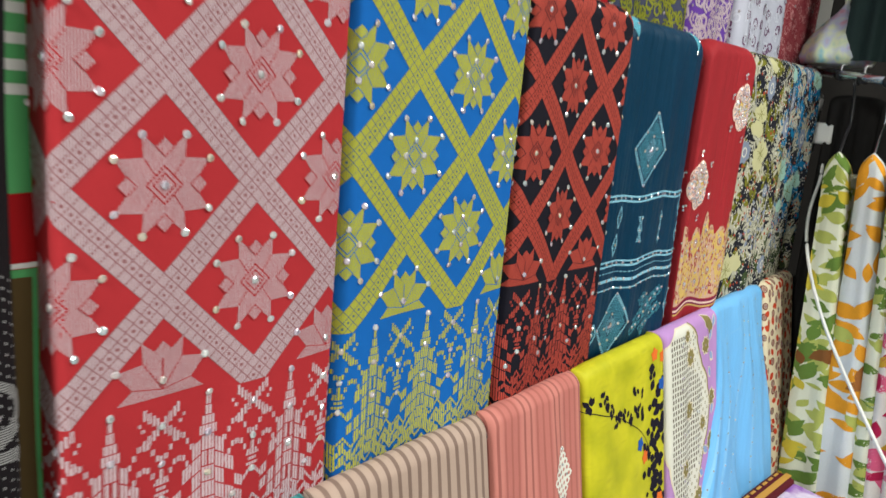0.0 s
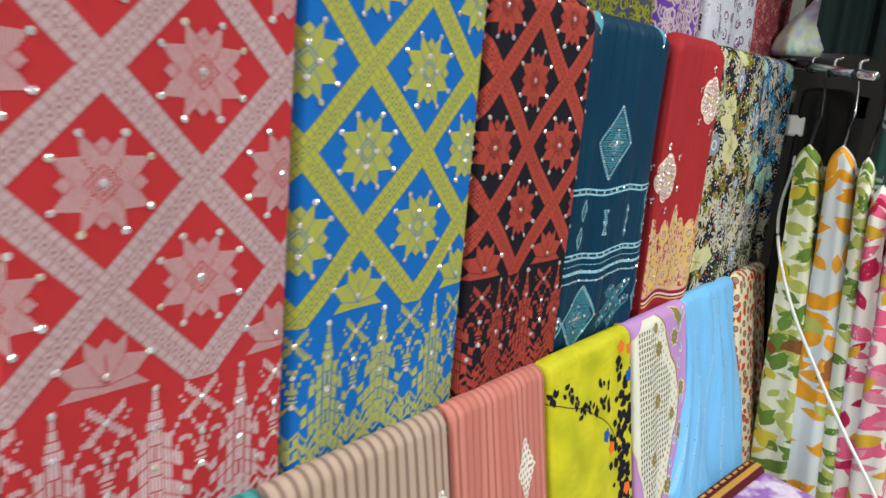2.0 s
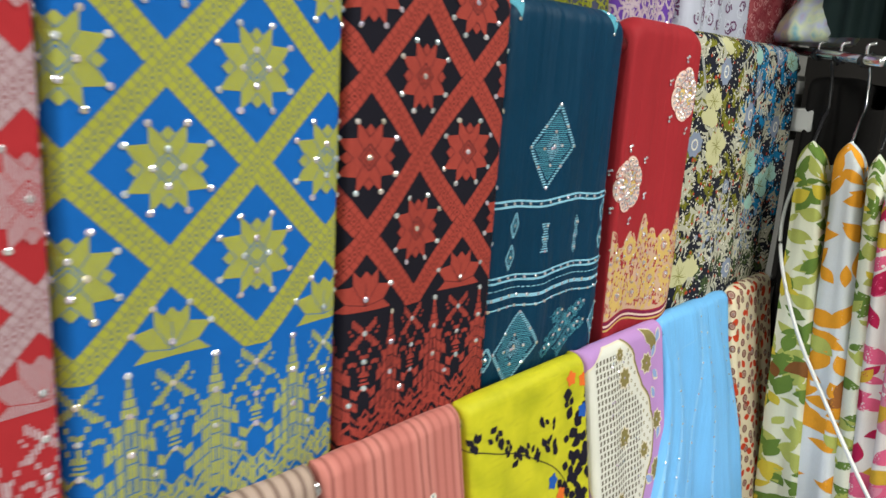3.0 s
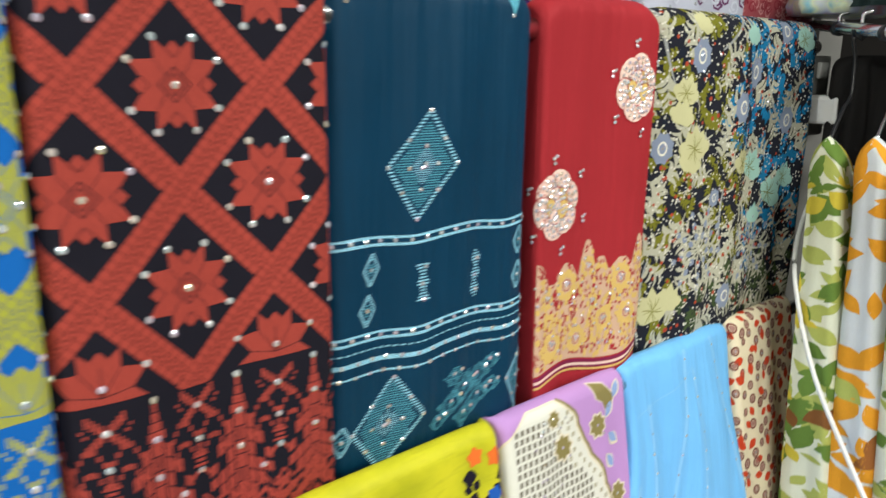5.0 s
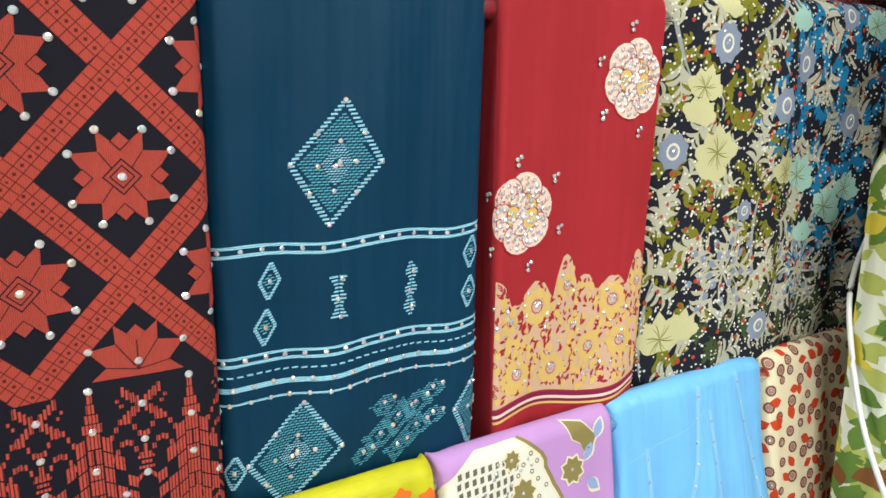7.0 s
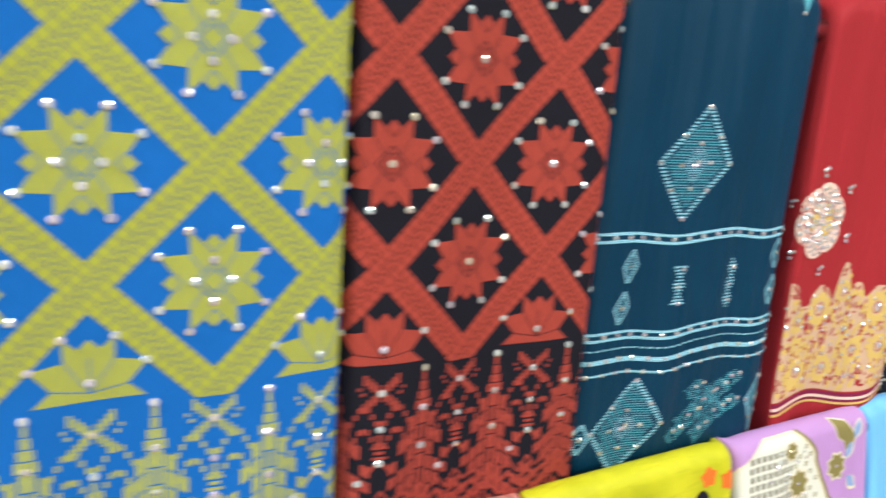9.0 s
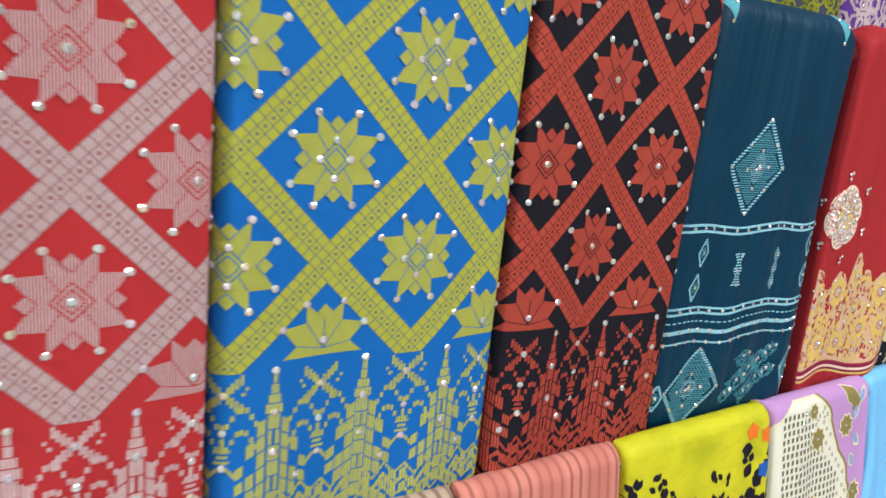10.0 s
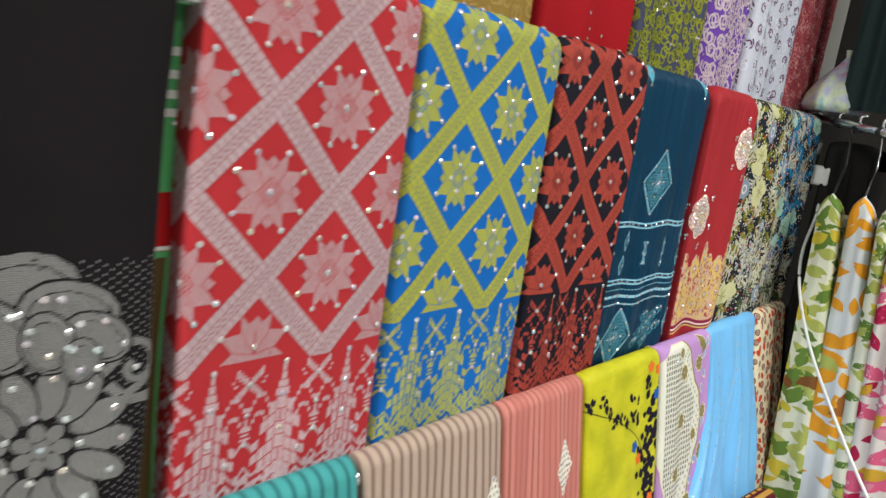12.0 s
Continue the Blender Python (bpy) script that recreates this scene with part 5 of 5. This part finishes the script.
garment(1.545, 0.136, 0.169, 1.335, "pink flowered cotton dress at the end of the rail", (0.76, 0.71, 0.69), [(PINK, 110), ((0.66, 0.24, 0.34), 50), ((0.60, 0.36, 0.04), 18)], 5)


def rod(name, label, pts, r, mat, category):
    o = thing(name, label, category)
    part("rod", tube_mesh("rod", pts, r, mat, 12), o)
    return o


arm = rod("garment_rail", "chrome hanging arm with end stops and hooks", [(1.775, 0.455, 1.548), (1.70, 0.395, 1.540), (1.60, 0.315, 1.530), (1.50, 0.23, 1.520)], 0.008, CHROME, "rail")
for t in (0.35, 0.6, 0.85):
    hx, hy = 1.775 - 0.275 * t, 0.455 - 0.225 * t
    part("hook", tube_mesh("hook", smooth_path([(hx, hy, 1.545 - 0.02 * t), (hx, hy, 1.562 - 0.02 * t), (hx + 0.004, hy - 0.01, 1.566 - 0.02 * t)], 4), 0.003, CHROME, 8), arm)
    part("collar", tube_mesh("collar", [(hx + 0.006, hy + 0.005, 1.5465 - 0.028 * t), (hx - 0.006, hy - 0.005, 1.5455 - 0.028 * t)], 0.0105, BLACK_PLASTIC, 12), arm)
part("wall_plate", box_mesh("wall_plate", (1.77, 0.452, 1.50), (1.80, 0.66, 1.565), CHROME, 0.003), arm)

post = thing("timber_post", "brown timber post at the end of the stand", "post")
part("shaft", box_mesh("shaft", (1.742, 0.455, 0.0), (1.800, 0.50, 1.40), WOOD, 0.003), post)

GREY = plain("grey plastic", (0.24, 0.235, 0.225), 0.5)
socket = thing("socket_outlet", "grey wall socket on the post, with a plug in it", "socket")
part("back_box", box_mesh("back_box", (1.725, 0.428, 1.375), (1.80, 0.4545, 1.50), GREY, 0.004), socket)
part("switch", box_mesh("switch", (1.745, 0.4215, 1.465), (1.775, 0.4279, 1.49), WHITE_PLASTIC, 0.002), socket)
plug = thing("charger_plug", "white square plug with a white cable", "plug")
part("plug_body", box_mesh("plug_body", (1.722, 0.380, 1.396), (1.776, 0.4275, 1.440), WHITE_PLASTIC, 0.006), plug)
part("strain_relief", tube_mesh("strain_relief", [(1.738, 0.396, 1.396), (1.736, 0.394, 1.380), (1.733, 0.392, 1.366)], 0.0045, WHITE_PLASTIC, 10), plug)
part("cable", tube_mesh("cable", smooth_path([(1.733, 0.392, 1.37), (1.71, 0.384, 1.327), (1.64, 0.376, 1.262), (1.585, 0.358, 1.210), (1.555, 0.330, 1.145), (1.520, 0.282, 1.065), (1.505, 0.222, 0.975), (1.485, 0.155, 0.885), (1.46, 0.075, 0.784), (1.44, 0.03, 0.70)], 10), 0.0033, WHITE_PLASTIC, 8), plug)

# dark garments and curtain beyond the arm
DARK = (0.016, 0.030, 0.030)


def dark_drop(x, y0, y1, top, bot, label, color, pleat=0.006, prints=(), seed=1):
    w = y1 - y0
    o = thing("hanging_cloth", label, "hanging cloth")
    o.matrix_world = pose(x, (y0 + y1) / 2, 0, 0, 0, -90)
    dr = Drape(-w / 2, w / 2, 0.0, top, bot, roll=0.02, edge=0.015, side=0.15, waves=((pleat, 110, 1, seed), (pleat * 0.6, 190, -1, 2 * seed)))
    part("body", dr.sheet("body", fabric("dark cloth %d" % seed, color, 0.65), 0.006), o)
    rng = random.Random(seed)
    for c, n, s in prints:
        polys = []
        for i in range(n):
            polys += frond(rng.uniform(-w / 2, w / 2), rng.uniform(bot, top), rng.uniform(0, 6), s, 3, 1.2)
        tagged(part("leaf_print", applied(dr, "leaf_print", polys, fabric("faded leaf print %d" % seed, c, 0.85), 0.0006), o, "faded leaf print"), kind="stuff")


dark_drop(1.67, 0.285, 0.382, 2.2, 1.565, "black green garment hanging over the arm", DARK, seed=3)
dark_drop(1.72, 0.30, 0.40, 1.50, 0.6, "black garments behind the printed dresses", (0.015, 0.014, 0.014), seed=4)
dark_drop(1.60, 0.04, 0.222, 2.2, 1.20, "dark green cloth with a faded grey leaf print", (0.030, 0.085, 0.080), 0.004, (((0.30, 0.36, 0.35), 34, 0.06),), seed=5)
tagged(new("trim", box_mesh("trim", (1.87, 0.50, 0.0), (2.02, 0.66, 2.4), GREY, 0.004)), "grey painted upright behind the lace cloths", "upright", kind="structure")


def pouch():
    """a gathered pastel scarf in a clear twist wrap"""
    m, nt, bs = nodes("pastel sequin cloth")
    tc = nt.nodes.new("ShaderNodeTexCoord")
    f = noisy(nt, tc.outputs["Object"], 26.0, 2.0)
    cr = nt.nodes.new("ShaderNodeValToRGB")
    for p, c in ((0.30, (0.55, 0.22, 0.30, 1)), (0.45, (0.45, 0.50, 0.68, 1)), (0.58, (0.60, 0.66, 0.45, 1)), (0.72, (0.10, 0.40, 0.58, 1))):
        e = cr.color_ramp.elements.new(p)
        e.color = c
    link(nt, f, cr.inputs[0])
    link(nt, cr.outputs[0], bs.inputs["Base Color"])
    bs.inputs["Roughness"].default_value = 0.4
    o = thing("wrapped_scarf", "pastel pink, blue and yellow scarf in shiny wrap", "scarf", at=(1.745, 0.405, 1.558))
    verts, faces, n, prof = [], [], 28, ((0.086, 0.0), (0.094, 0.014), (0.086, 0.036), (0.066, 0.062), (0.042, 0.086), (0.019, 0.106), (0.006, 0.122), (0.010, 0.138))
    for j, (r, z) in enumerate(prof):
        for k in range(n):
            t = 2 * math.pi * k / n
            q = r * (1 + 0.10 * math.sin(7 * t + j * 0.5) + 0.05 * math.sin(11 * t))
            verts.append((q * math.cos(t), 0.7 * q * math.sin(t), z))
    for j in range(len(prof) - 1):
        for k in range(n):
            faces.append((j * n + k, j * n + (k + 1) % n, (j + 1) * n + (k + 1) % n, (j + 1) * n + k))
    faces.append(tuple(range(n - 1, -1, -1)))
    part("scarf_body", mesh_of("scarf_body", verts, faces, m), o)


pouch()


def purple_stack():
    m, nt, bs = nodes("lavender printed taffeta")
    tc = nt.nodes.new("ShaderNodeTexCoord")
    f = ramp01(nt, noisy(nt, tc.outputs["Object"], 16.0, 3.0), 0.44, 0.54)
    g = ramp01(nt, noisy(nt, tc.outputs["Object"], 60.0, 2.0), 0.35, 0.75)
    link(nt, mixed(nt, f, mixed(nt, g, (0.22, 0.08, 0.36), (0.34, 0.16, 0.46)), mixed(nt, g, (0.52, 0.42, 0.60), (0.66, 0.60, 0.68))), bs.inputs["Base Color"])
    bs.inputs["Roughness"].default_value = 0.55
    o = thing("folded_cloth", "lavender printed folded cloth with a maroon and gold border", "folded cloth")
    o.matrix_world = pose(1.30, 0.225, 0.780, 5, 2, -4)
    part("body", box_mesh("body", (-0.24, -0.09, -0.048), (0.145, 0.06, 0.0), m, 0.016), o)
    part("border", box_mesh("border", (-0.242, 0.046, -0.048), (0.147, 0.090, 0.006), fabric("maroon border", (0.085, 0.010, 0.016), 0.6), 0.014), o, "maroon woven border")
    gold = fabric("gold thread", (0.46, 0.24, 0.05), 0.45)
    part("gold_band", box_mesh("gold_band", (-0.235, 0.058, 0.0057), (0.141, 0.069, 0.0072), gold, 0.0006), o, "gold band")
    for i in range(13):
        part("gold_dash", box_mesh("gold_dash", (-0.230 + 0.028 * i, 0.076, 0.0050), (-0.212 + 0.028 * i, 0.081, 0.0066), gold, 0.0006), o)
    b = thing("folded_cloth", "pale violet folded cloth lying on the shelf", "folded cloth")
    b.matrix_world = pose(1.34, 0.225, 0.725, 0, 0, 2)
    part("body", box_mesh("body", (-0.28, -0.10, -0.085), (0.10, 0.09, 0.0), fabric("violet taffeta", (0.34, 0.22, 0.44), 0.6), 0.02), b)
    c = thing("folded_cloth", "dark plum folded cloth at the end of the shelf", "folded cloth")
    c.matrix_world = pose(1.64, 0.30, 0.715, 0, 0, -6)
    part("body", box_mesh("body", (-0.13, -0.10, -0.075), (0.14, 0.10, 0.0), fabric("plum taffeta", (0.12, 0.025, 0.05), 0.6), 0.02), c)
    s = thing("shelf", "brown timber shelf under the folded cloths", "shelf")
    part("board", box_mesh("board", (0.2, 0.10, 0.615), (1.86, 0.66, 0.64), WOOD, 0.003), s)
    for x in (0.25, 1.0, 1.8):
        part("bracket", box_mesh("bracket", (x, 0.20, 0.50), (x + 0.02, 0.66, 0.615), WOOD, 0.002), s)


purple_stack()
